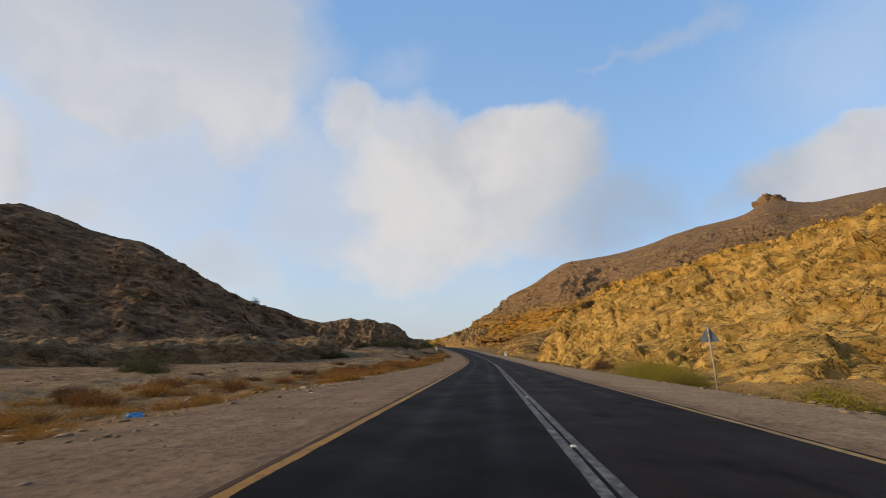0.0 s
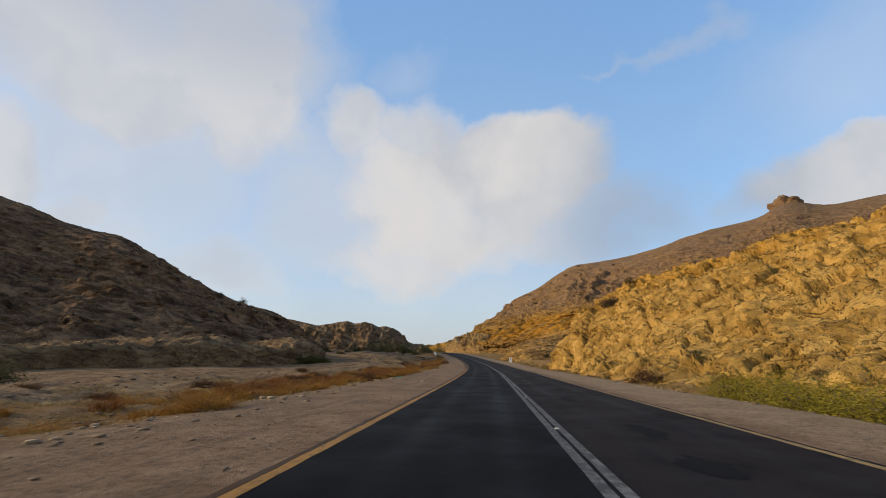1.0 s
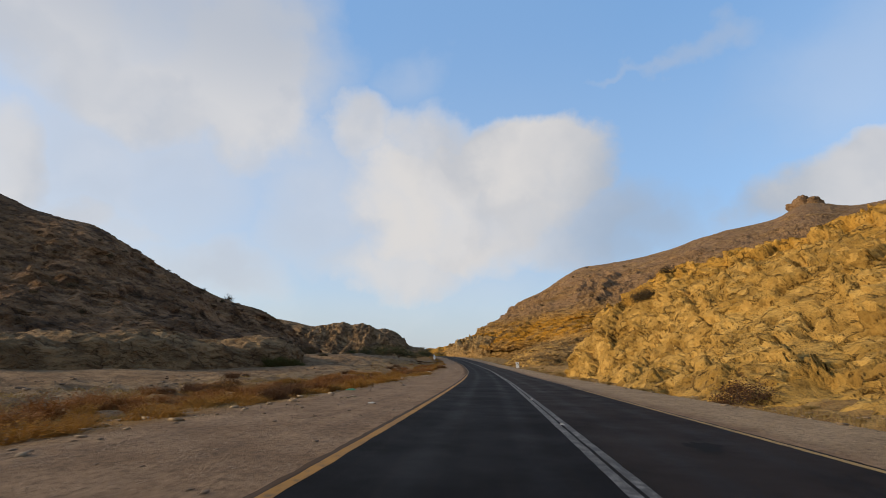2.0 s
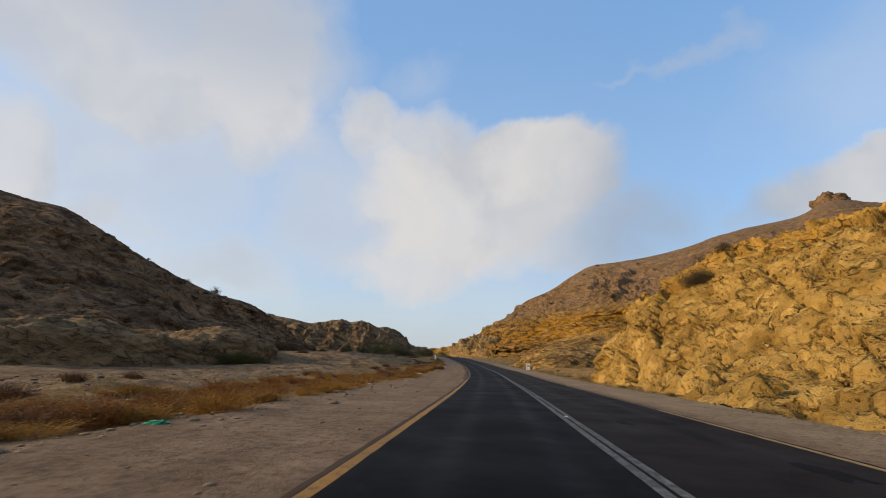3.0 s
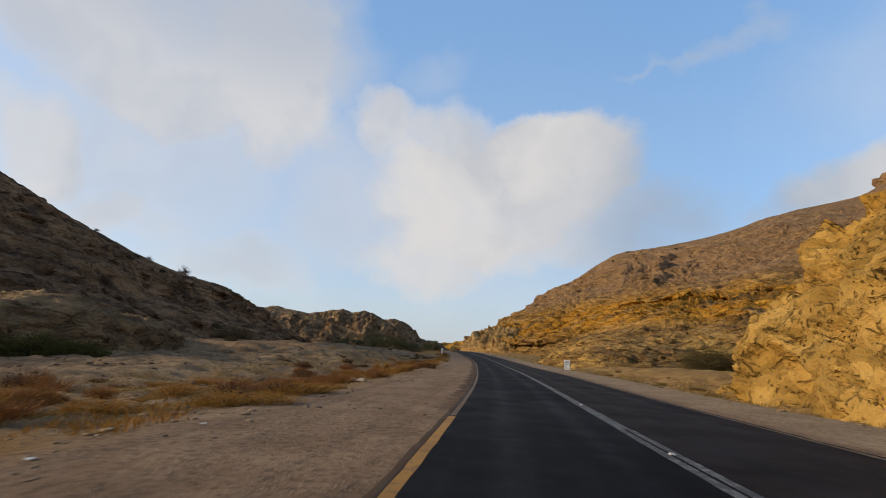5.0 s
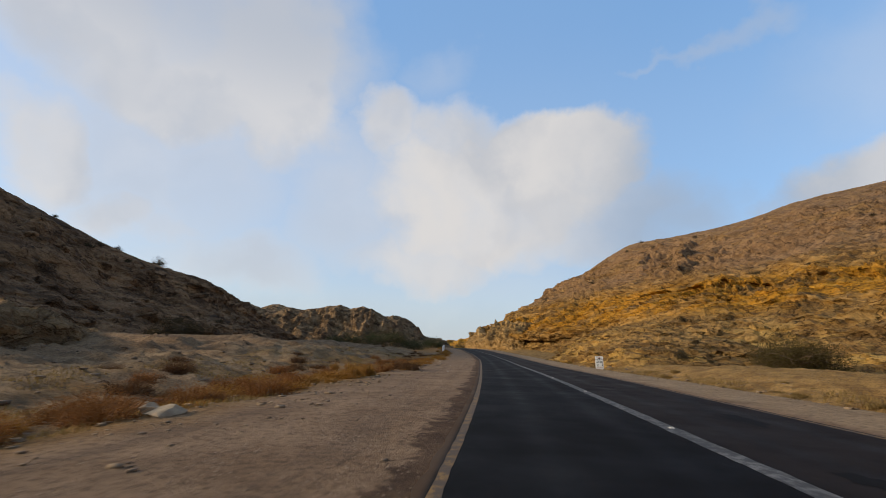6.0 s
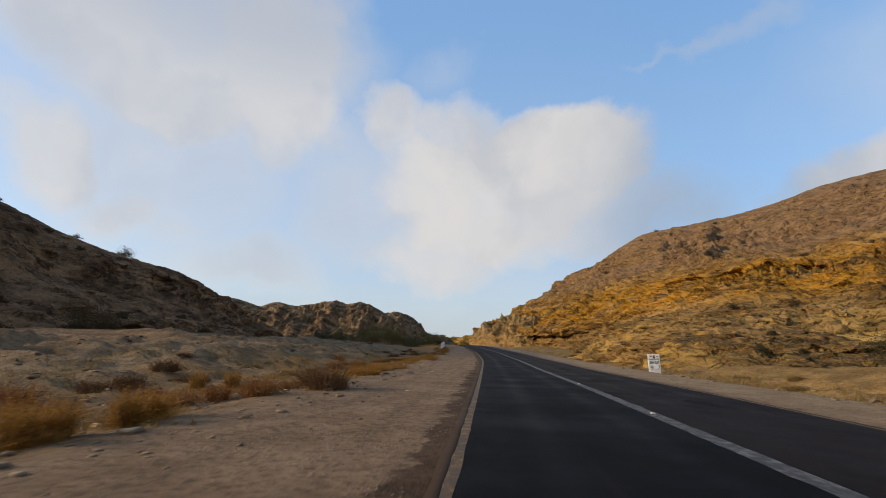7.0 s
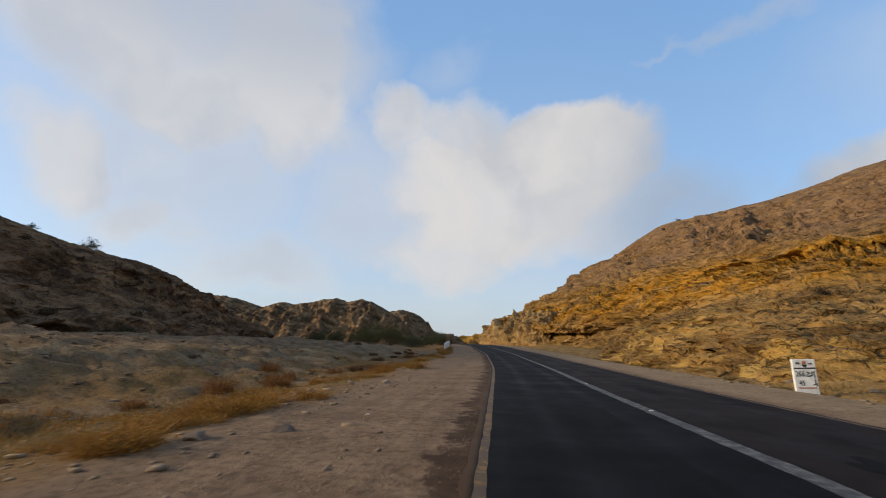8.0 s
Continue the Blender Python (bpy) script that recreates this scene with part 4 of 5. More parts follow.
def branches(n, radius, height, thick, seed, levels=2):
    """Crooked tapering twigs that fork outwards; gives their mesh and the places of their tips."""
    r = np.random.default_rng(seed)
    verts, faces, tips = [], [], []

    def limb(p, way, length, th, level):
        q = p
        ring = None
        for k in range(3):
            way = way + r.normal(0, 0.22, 3)
            way /= np.linalg.norm(way)
            x = np.cross(way, (0.3, 0.5, 0.81))
            x /= np.linalg.norm(x)
            y = np.cross(way, x)
            t = th * (1 - 0.28 * k)
            now = len(verts)
            verts.extend([q + x * t, q + (-0.5 * x + 0.87 * y) * t, q + (-0.5 * x - 0.87 * y) * t])
            if ring is not None:
                for i in range(3):
                    j = (i + 1) % 3
                    faces.append((ring + i, ring + j, now + j, now + i))
            ring = now
            q = q + way * length / 2.0
            if level > 0 and k > 0:
                for _ in range(2):
                    w2 = way + r.normal(0, 0.6, 3)
                    w2[2] = w2[2] * 0.7 + 0.15
                    limb(q - way * length * 0.25, w2 / np.linalg.norm(w2), length * 0.62, th * 0.55, level - 1)
        tips.append(q)

    for i in range(n):
        a = r.uniform(0, 2 * np.pi)
        lean = r.uniform(0.15, 1.0)
        way = np.array((np.cos(a) * lean * radius, np.sin(a) * lean * radius, height * r.uniform(0.5, 1.0)))
        length = np.linalg.norm(way) * 0.55
        limb(np.array((0, 0, -0.08)), way / np.linalg.norm(way), length, thick, levels)
    return np.array(verts), np.array(faces), np.array(tips)


def tuft(mat, radius, height, n, seed, label, category, name="dry_shrub", lean=0.9, width=0.011):
    """A dry shrub: a few woody twigs and a dense head of fine blades."""
    ob = tagged(new(name), label, category)
    v, f, _ = branches(7, radius, height * 0.9, 0.012, seed, 1)
    part("woody_base", mesh_of("woody_base", v, f, TWIG), ob)
    v, f = blades(n, radius, height, width, lean, seed)
    r = np.random.default_rng(seed + 5)
    m = n * 9
    a, b = r.uniform(0, 2 * np.pi, m), np.arccos(r.uniform(0, 1, m))
    rad = r.uniform(0.55, 1.0, m) * (1 + 0.25 * np.sin(3 * a + seed))
    c = np.stack((np.cos(a) * np.sin(b) * radius * rad, np.sin(a) * np.sin(b) * radius * rad, np.cos(b) * height * 0.85 * rad), 1)
    v2, f2 = leaves(c, 0.02, seed + 1, 3.2)
    part("foliage", mesh_of("foliage", np.vstack((v, v2)), np.vstack((f, f2 + len(v))), mat), ob)
    return ob


def bush(name, mat, radius, height, n_limbs, n_leaves, leaf, seed, label, category="bush", spread=0.22, thick=0.035, wood=TWIG):
    """A woody bush: forking limbs with leaves massed about their tips."""
    ob = tagged(new(name), label, category)
    v, f, tips = branches(n_limbs, radius, height, thick, seed, 2)
    part("woody_frame", mesh_of("woody_frame", v, f, wood), ob)
    r = np.random.default_rng(seed + 3)
    pick = tips[r.integers(0, len(tips), n_leaves)]
    c = pick + r.normal(0, spread, (n_leaves, 3)) * np.array((1, 1, 0.7)) * radius
    c[:, 2] = np.abs(c[:, 2])
    v, f = leaves(c, leaf, seed + 4)
    part("foliage", mesh_of("foliage", v, f, mat), ob)
    return ob


def place(x, y, z, turn=0.0, size=1.0, high=1.0):
    return Matrix.Translation((x, y, z)) @ Matrix.Rotation(turn, 4, "Z") @ Matrix.Diagonal((size, size, size * high, 1))


def put_at(ob, x, y, hill=None, turn=0.0, sink=0.05, lift=0.0):
    ob.matrix_world = place(x, y, surface_z(x, y, hill) - sink + lift, turn)
    return ob


def sow(models, spots, hill=None, group=""):
    """Copies of the models at the spots (x, y, size, height)."""
    for k, (x, y, size, high) in enumerate(spots):
        m = place(x, y, surface_z(x, y, hill) - 0.04, random.uniform(0, 6.28), size, high)
        src = models[k % len(models)]
        if k < len(models):
            src.matrix_world = m
            one = src
        else:
            one = copy_thing(src, m)
            one.scale = (size, size, size * high)
        if group:
            tagged(one, group=group)


random.seed(11)


def scatter(clusters, wide, tall):
    """Spots in clusters: from y to y, offsets from the road's middle, how many."""
    spots = []
    for y0, y1, o0, o1, n in clusters:
        for _ in range(n):
            y = random.uniform(y0, y1)
            spots.append((float(road_x(y)) + random.triangular(o0, o1, o1 * 0.7 + o0 * 0.3), y, random.uniform(*wide), random.uniform(*tall)))
    return spots


ORANGE = [tuft(DRY_ORANGE, 0.70, 0.48, 170, 100 + i, "rust-orange dry scrub on the gravel roadside", "shrub", lean=1.5, width=0.009) for i in range(4)]
sow(ORANGE, scatter(((7, 30, -17, -9.2, 26), (30, 56, -14, -9.4, 30), (56, 78, -12, -9.0, 22), (78, 92, -15, -10, 12), (92, 101, -11.5, -9.2, 20), (110, 124, -14, -10, 22), (116, 122, -11, -9.5, 6), (136, 144, -11.5, -9, 14),
                     (150, 200, -14, -8.8, 26), (200, 262, -13, -8.6, 26), (14, 60, -22, -12, 34), (60, 110, -21, -12, 36)), (0.5, 1.35), (0.6, 1.1)), group="rust-orange roadside scrub")

RED = [tuft(DRY_RED, 0.62, 0.62, 170, 120 + i, "round red-brown dry shrub on the dry flat", "shrub", "dry_bush", 0.8, 0.009) for i in range(4)]
sow(RED, scatter(((50, 80, -19, -9.6, 62), (34, 50, -18, -10.5, 18), (98, 112, -15, -10, 34), (112, 128, -18, -11, 16), (80, 98, -20, -11.5, 22), (126, 134, -12, -9.5, 7), (8, 34, -22, -12, 12), (140, 170, -20, -11, 14)), (0.6, 1.45), (0.7, 1.1)),
    group="red-brown shrubs on the dry flat")

BROWN = [tuft(DRY_BROWN, 0.7, 0.55, 200, 140 + i, "dark brown withered scrub on the dry flat", "shrub", "withered_shrub", 0.8) for i in range(4)]
spots = scatter(((5, 30, -26, -10.5, 14), (30, 60, -26, -11, 14), (52, 60, -12, -10.5, 5), (60, 100, -28, -12, 20), (100, 140, -24, -11.5, 16), (140, 235, -26, -10, 20)), (0.6, 1.4), (0.6, 1.0))
spots += [(1.4, 128.6, 1.4, 1.1), (0.6, 130.2, 1.2, 1.0), (-2.2, 95.5, 1.4, 0.9), (-1.2, 97.0, 1.2, 0.8), (-5.0, 55.0, 1.5, 0.9)]
sow(BROWN, spots, group="withered brown scrub on the flat")

STRAWS = [tuft(STRAW, 0.45, 0.38, 170, 170 + i, "pale straw-coloured grass tuft at the cliff's foot", "grass tuft", "grass_tuft", 0.9) for i in range(3)]
spots = []
for _ in range(80):
    y = random.uniform(8, 200)
    spots.append((float(road_x(y)) + random.uniform(8.9, 13.5), y, random.uniform(0.5, 1.5), random.uniform(0.5, 0.95)))
sow(STRAWS, spots, group="straw tufts along the cliff's foot")

UPRIGHT = [tuft(DRY_ORANGE, 0.34, 0.80, 150, 185 + i, "upright clump of rust-orange dry grass", "grass tuft", "grass_tuft", 0.45, 0.010) for i in range(3)]
sow(UPRIGHT, [(x, y, random.uniform(0.8, 1.15), random.uniform(0.85, 1.1)) for x, y in [(-7.3, 87.4), (-6.7, 87.8), (-2.7, 82.9), (-5.8, 88.4), (-3.9, 89.1), (-10.4, 89.6), (-5.6, 90.1), (0.2, 121.5), (-0.0, 119.7), (-4.2, 131.0), (-3.4, 132.0), (-0.1, 120.4), (0.2, 122.2)]], group="upright rust-orange clumps on the flat")

# low green bushes beside the road and on the flat
for k, (dx, dy) in enumerate(((0, 0), (0.4, 3.0), (-0.2, -3.2), (0.8, 5.6))):
    put_at(bush("green_bush", LEAF_LIME, 1.9, 1.0, 18, 10000, 0.045, 200 + k, "low spreading yellow-green bush below the road shoulder", spread=0.20), 14.9 + dx, 34 + dy, sink=0.1)
for k, (x, y, s) in enumerate(((12.6, 15.5, 0.8), (13.2, 17.4, 0.7), (13.4, 12.6, 0.9))):
    put_at(bush("olive_bush", LEAF_LIME, 1.1 * s, 0.8 * s, 12, 3200, 0.04, 215 + k, "small olive scrub among roadside rubble", spread=0.2), x, y, sink=0.1)
put_at(bush("brown_bush", DRY_BROWN, 1.2, 1.1, 12, 2600, 0.07, 222, "round brown bush at the cliff's foot", spread=0.2), 19.5, 61, sink=0.1)
for k, (dx, dy, s) in enumerate(((0.6, 0, 1.1), (3.2, 1.5, 1.0))):
    put_at(bush("tamarisk_bush", LEAF_OLIVE, 2.9 * s, 3.0 * s, 26, 26000, 0.075, 230 + k, "large dusty olive-brown bush at the hill's foot", spread=0.17, thick=0.06), 36.6 + dx, 148.5 + dy, "sandstone_ridge", sink=0.9)
for k, (x, y) in enumerate(((-27.5, 46), (-29.5, 47.5))):
    put_at(bush("green_bush", LEAF_GREEN, 1.9, 0.6, 16, 4500, 0.06, 244 + k, "low dark green bush on the dry flat"), x, y, sink=0.1)
for k, (x, y, s) in enumerate(((-24.8, 113.6, 0.6), (-26.9, 113.0, 0.65), (-30.5, 111.5, 0.5), (-23.4, 115.5, 0.45))):
    put_at(bush("green_bush", LEAF_MOSS, 2.4 * s, 1.9 * s, 18, 9000, 0.08, 250 + k, "dusty green bush against the earth bank", spread=0.2, thick=0.05), x, y, sink=0.1)
for k, (x, y, r, h, hill) in enumerate(((-36.0, 164.0, 2.1, 2.7, None), (-38, 163, 1.2, 1.2, "earth_bank"), (-26, 143, 0.9, 0.9, None), (-31, 176, 1.1, 1.0, None), (-46, 132, 1.0, 1.0, "shale_hill"))):
    put_at(bush("dark_bush", LEAF_DARK, r, h, 16, int(5000 * r), 0.08, 260 + k, "dark dusty bush on the grey slope", spread=0.2), x, y, hill, sink=0.15)
for k, (x, y, r, h) in enumerate(((-20, 256, 4.6, 4.0), (-26, 258, 4.2, 3.8), (-14, 259, 3.8, 3.0), (-36, 262, 4.0, 3.6), (-43, 264, 3.4, 3.0), (-9, 268, 2.6, 3.0), (-31, 268, 4.2, 4.2))):
    put_at(bush("thorn_tree", LEAF_GREEN, r, h, 14, 3600, 0.16, 270 + k, "dark green thorn tree on the valley floor", "tree", spread=0.2, thick=0.09), x, y, sink=0.2)
# plants on the rock
bush("cliff_bush", LEAF_DARK, 1.6, 2.0, 22, 14000, 0.06, 281, "round dark brown bush growing on the cliff brow", spread=0.17).matrix_world = place(30.4, 100.2, 9.6)
put_at(bush("cliff_bush", LEAF_DARK, 0.9, 1.0, 10, 1500, 0.07, 282, "small dark bush in a cleft of the cliff", spread=0.22), 35.2, 103.6, "cut_cliff", sink=0.1)
put_at(bush("dead_bush", TWIG, 1.5, 1.9, 13, 12, 0.03, 283, "bare branching dead bush on the cliff top", spread=0.2, thick=0.055), 36.0, 111.3, "cut_cliff", sink=0.1)
put_at(bush("ridge_tree", LEAF_DARK, 1.7, 2.6, 10, 1500, 0.14, 284, "lone small tree on the dark ridge", "tree", spread=0.2, thick=0.08), -92.3, 236.6, "shale_hill", sink=0.3)
RIDGE = [bush("slope_scrub", LEAF_DARK, 0.9, 0.9, 8, 500, 0.12, 290 + i, "small dark scrub on the stony hillside", "shrub", spread=0.25) for i in range(2)]
spots = []
for _ in range(26):
    spots.append((random.uniform(-125, -52), random.uniform(125, 235), random.uniform(0.5, 1.3), 0.9))
sow(RIDGE, spots, "shale_hill", "scrub on the dark hillside")
RIDGE2 = [bush("slope_scrub", LEAF_DARK, 0.9, 0.9, 8, 500, 0.12, 294 + i, "small brown scrub on the sandstone slope", "shrub", spread=0.25) for i in range(2)]
spots = [(random.uniform(40, 150), random.uniform(170, 400), random.uniform(0.6, 1.5), 0.9) for _ in range(26)]
sow(RIDGE2, spots, "sandstone_ridge", "scrub on the sandstone slope")

# ---- stones ----
def stone_mesh(seed, mat):
    r = random.Random(seed)
    cuts = [(Vector((r.gauss(0, 1), r.gauss(0, 1), r.gauss(0, 1))).normalized(), r.uniform(0.2, 0.4)) for _ in range(9)]
    bm = bmesh.new()
    bmesh.ops.create_icosphere(bm, subdivisions=2, radius=0.5)
    for v in bm.verts:
        for way, cut in cuts:
            over = v.co.dot(way) - cut
            if over > 0:
                v.co -= way * over
    sx, sy, sz = r.uniform(0.8, 1.3), r.uniform(0.6, 1.0), r.uniform(0.4, 0.75)
    for v in bm.verts:
        k = 1 + 0.35 * noise.noise(v.co * 2.2 + Vector((seed * 3.1, 0, 0)))
        v.co = Vector((v.co.x * sx * k, v.co.y * sy * k, v.co.z * sz * k + 0.12))
    return bm_mesh("stone", bm, mat)


STONES = [tagged(new("stone", stone_mesh(i, STONE if i % 2 else STONE_GREY)), "rough pale stone lying on the gravel", "stone") for i in range(6)]
random.seed(23)
spots = [(2.6, 138.6, 0.5, 0.8), (3.6, 139.5, 0.4, 0.8), (1.6, 137.6, 0.5, 0.7), (-5.6, 27.2, 0.35, 0.8), (-0.4, 64, 0.5, 0.6)]
for _ in range(24):
    y = random.uniform(6, 170)
    spots.append((float(road_x(y)) + random.uniform(-15, -6.5), y, random.uniform(0.08, 0.26), random.uniform(0.7, 1)))
for _ in range(60):
    y = random.uniform(8, 190)
    spots.append((float(road_x(y)) + random.uniform(8.6, 13.5), y, random.uniform(0.15, 0.6), random.uniform(0.7, 1)))
sow(STONES, spots, group="stones strewn beside the road")


BOULDER = [tagged(new("boulder", stone_mesh(40 + i, PALE_STONE)), "cream-coloured boulder on the dirt shoulder", "boulder") for i in range(3)]
sow(BOULDER, [(-0.4, 106.2, 0.95, 0.85), (-0.9, 106.5, 0.6, 1.1), (-1.6, 52.6, 0.5, 0.6), (1.9, 150.3, 0.6, 1), (0.6, 149.6, 0.5, 0.9), (-2.6, 120.8, 0.5, 0.5), (-6.4, 41.0, 0.45, 0.7), (-1.8, 118.0, 0.5, 0.4), (0.6, 141.0, 0.35, 1)], group="cream boulders beside the road")


def gravel(name, n, y0, y1, o0, o1, size, mat, seed, label):
    """Many small stones in one mesh."""
    r = np.random.default_rng(seed)
    y = r.uniform(y0, y1, n)
    o = o0 + (o1 - o0) * r.beta(1.2, 1.2, n)
    x = road_x(y) + o
    z = ground_z(x, y)
    s = size * (0.25 + r.pareto(2.8, n).clip(0, 2.2))
    corner = np.array([(a, b, c) for c in (-0.4, 0.5) for a, b in ((-1, -1), (1, -1), (1, 1), (-1, 1))]) * 0.5
    v = corner[None] * (1 + r.uniform(-0.45, 0.25, (n, 8, 3))) * s[:, None, None] * np.array((1.2, 0.9, 0.7))
    a = r.uniform(0, 6.28, n)
    c, d = np.cos(a)[:, None], np.sin(a)[:, None]
    vx, vy = v[..., 0] * c - v[..., 1] * d, v[..., 0] * d + v[..., 1] * c
    v = np.stack((vx + x[:, None], vy + y[:, None], v[..., 2] + z[:, None] + 0.1 * s[:, None]), -1).reshape(-1, 3)
    q = np.array(((0, 3, 2, 1), (4, 5, 6, 7), (0, 1, 5, 4), (1, 2, 6, 5), (2, 3, 7, 6), (3, 0, 4, 7)))
    f = (np.arange(n)[:, None, None] * 8 + q[None]).reshape(-1, 4)
    tagged(new(name, mesh_of(name, v, f, mat)), label, "gravel", kind="stuff")


gravel("gravel", 9000, 3, 165, -20, -4.7, 0.036, STONE_GREY, 31, "loose grey gravel on the dirt shoulder")
gravel("gravel", 4500, 3, 165, -15, -7.5, 0.07, STONE, 32, "pale broken stones on the dry flat")
gravel("gravel", 4500, 3, 200, 7.6, 13, 0.09, STONE, 33, "rubble along the shoulder's broken edge")
gravel("gravel", 7000, 30, 230, -34, -13.5, 0.12, STONE_GREY, 36, "grey rubble over the hummocky flat")
gravel("gravel", 900, 3, 165, -15, -8.5, 0.10, PALE_STONE, 35, "scattered cream stones on the dry flat")
gravel("gravel", 1500, 3, 200, 4.3, 8, 0.03, STONE_GREY, 34, "fine gravel on the paved shoulder")


def grass(name, n, y0, y1, o0, o1, mat, height, seed, label, cut):
    """Thin dry grass over a stretch of ground, in patches."""
    r = np.random.default_rng(seed)
    y = r.uniform(y0, y1, n * 3)
    o = r.uniform(o0, o1, n * 3)
    x = road_x(y) + o
    p = np.stack((x * 0.25, y * 0.16, np.full_like(x, seed)), 1)
    verge = np.minimum(np.abs(o - o0), np.abs(o - o1))
    keep = np.nonzero(fbm(p, 4, 0.6) > cut + 0.45 * step(2.6, 0.0, verge))[0][:n]
    x, y = x[keep], y[keep]
    k = len(x)
    z = ground_z(x, y)
    h = height * r.uniform(0.3, 1.0, k)
    a = r.uniform(0, 6.28, k)
    lean = np.stack((np.cos(a), np.sin(a), np.zeros(k)), 1) * (h * r.uniform(0.2, 1.0, k))[:, None]
    side = np.stack((-np.sin(a), np.cos(a), np.zeros(k)), 1) * 0.014
    b = np.stack((x, y, z - 0.02), 1)
    tip = b + lean + np.array((0, 0, 1)) * h[:, None]
    v = np.stack((b - side, b + side, tip + side * 0.3, tip - side * 0.3), 1).reshape(-1, 3)
    tagged(new(name, mesh_of(name, v, np.arange(k)[:, None] * 4 + np.arange(4), mat)), label, "grass", kind="stuff")


grass("dry_grass", 70000, 5, 220, -18, -8.4, DRY_ORANGE, 0.17, 41, "thin rust-orange dry grass on the flat", 0.17)
grass("dry_grass", 90000, 5, 200, -26, -8.6, STRAW, 0.15, 42, "thin straw-coloured grass on the flat", 0.05)
grass("dry_grass", 16000, 5, 200, 8.6, 14, STRAW, 0.3, 43, "straw-coloured grass below the cliff", 0.05)


# ---- roadside things ----
def text_mesh(body, size, mat):
    cu = bpy.data.curves.new("text", "FONT")
    cu.body, cu.size, cu.extrude, cu.align_x = body, size, 0.004, "LEFT"
    ob = bpy.data.objects.new("text", cu)
    me = bpy.data.meshes.new_from_object(ob)
    bpy.data.objects.remove(ob)
    me.materials.clear()
    me.materials.append(mat)
    return me


def kilometre_stone(x, y, turn):
    ob = tagged(new("kilometre_stone"), "white limewashed kilometre stone with black numerals on the shoulder", "milestone")
    part("slab", bm_mesh("slab", block(1.22, 0.28, 1.98, 0.03, (0, 0, -0.48), wear=0.006), LIMEWASH), ob)

    def bar(name, cx, cz, sx, sz, mat, tilt=0.0, label=""):
        bm = bmesh.new()
        bmesh.ops.create_cube(bm, size=1.0)
        for v in bm.verts:
            v.co = Matrix.Rotation(tilt, 3, "Y") @ Vector((v.co.x * sx, v.co.y * 0.012, v.co.z * sz)) + Vector((cx, -0.147, cz))
        part(name, bm_mesh(name, bm, mat), ob, label)

    bar("band", 0, 1.10, 1.16, 0.055, BLACK, 0, "black painted band")
    bar("band", 0, 0.235, 1.0, 0.04, RUST, 0, "rust-red painted band")
    for cx in (-0.42, -0.34, -0.27):
        bar("mark", cx, 1.32, 0.05, 0.085, BLACK)
    for cx in (0.24, 0.32, 0.40):
        bar("mark", cx, 1.30, 0.055, 0.07, BLACK)
    bar("emblem", 0.0, 1.34, 0.2, 0.13, RUST, 0, "orange emblem block")
    bar("emblem", -0.05, 1.22, 0.13, 0.1, BLACK, 0.5)
    bar("emblem", 0.06, 1.21, 0.13, 0.1, BLACK, -0.5)
    for body, cx, cz, size in (("266", -0.54, 0.74, 0.34), ("45", -0.42, 0.34, 0.32)):
        one = part("numeral", text_mesh(body, size, BLACK), ob, "black painted numeral")
        one.matrix_basis = pose(cx, -0.148, cz, 90, 0, 0)
    for cx, cz, sx, sz, tilt in ((0.16, 0.90, 0.2, 0.05, 0.3), (0.24, 0.76, 0.24, 0.05, -0.25), (0.34, 0.86, 0.05, 0.2, 0.2), (0.46, 0.80, 0.05, 0.24, -0.15), (0.10, 0.80, 0.05, 0.14, 0.5), (0.47, 0.96, 0.06, 0.05, 0),
                                 (0.46, 0.48, 0.06, 0.2, 0.1), (0.40, 0.38, 0.18, 0.045, -0.3), (0.52, 0.36, 0.05, 0.14, 0.2), (0.46, 0.62, 0.05, 0.05, 0)):
        bar("mark", cx, cz, sx, sz, BLACK, tilt)
    ob.matrix_world = Matrix.Translation((x, y, surface_z(x, y) + 0.26)) @ Matrix.Rotation(turn, 4, "Z") @ Matrix.Rotation(radians(-2), 4, "Y") @ Matrix.Diagonal((0.68, 0.7, 0.92, 1))


kilometre_stone(19.4, 152.0, radians(-8))


def tube(p, q, r0, r1, sides=10):
    bm = bmesh.new()
    bmesh.ops.create_cone(bm, cap_ends=True, segments=sides, radius1=r0, radius2=r1, depth=(Vector(q) - Vector(p)).length)
    m = Matrix.Translation((Vector(p) + Vector(q)) / 2) @ (Vector(q) - Vector(p)).to_track_quat("Z", "Y").to_matrix().to_4x4()
    bmesh.ops.transform(bm, matrix=m, verts=bm.verts)
    return bm


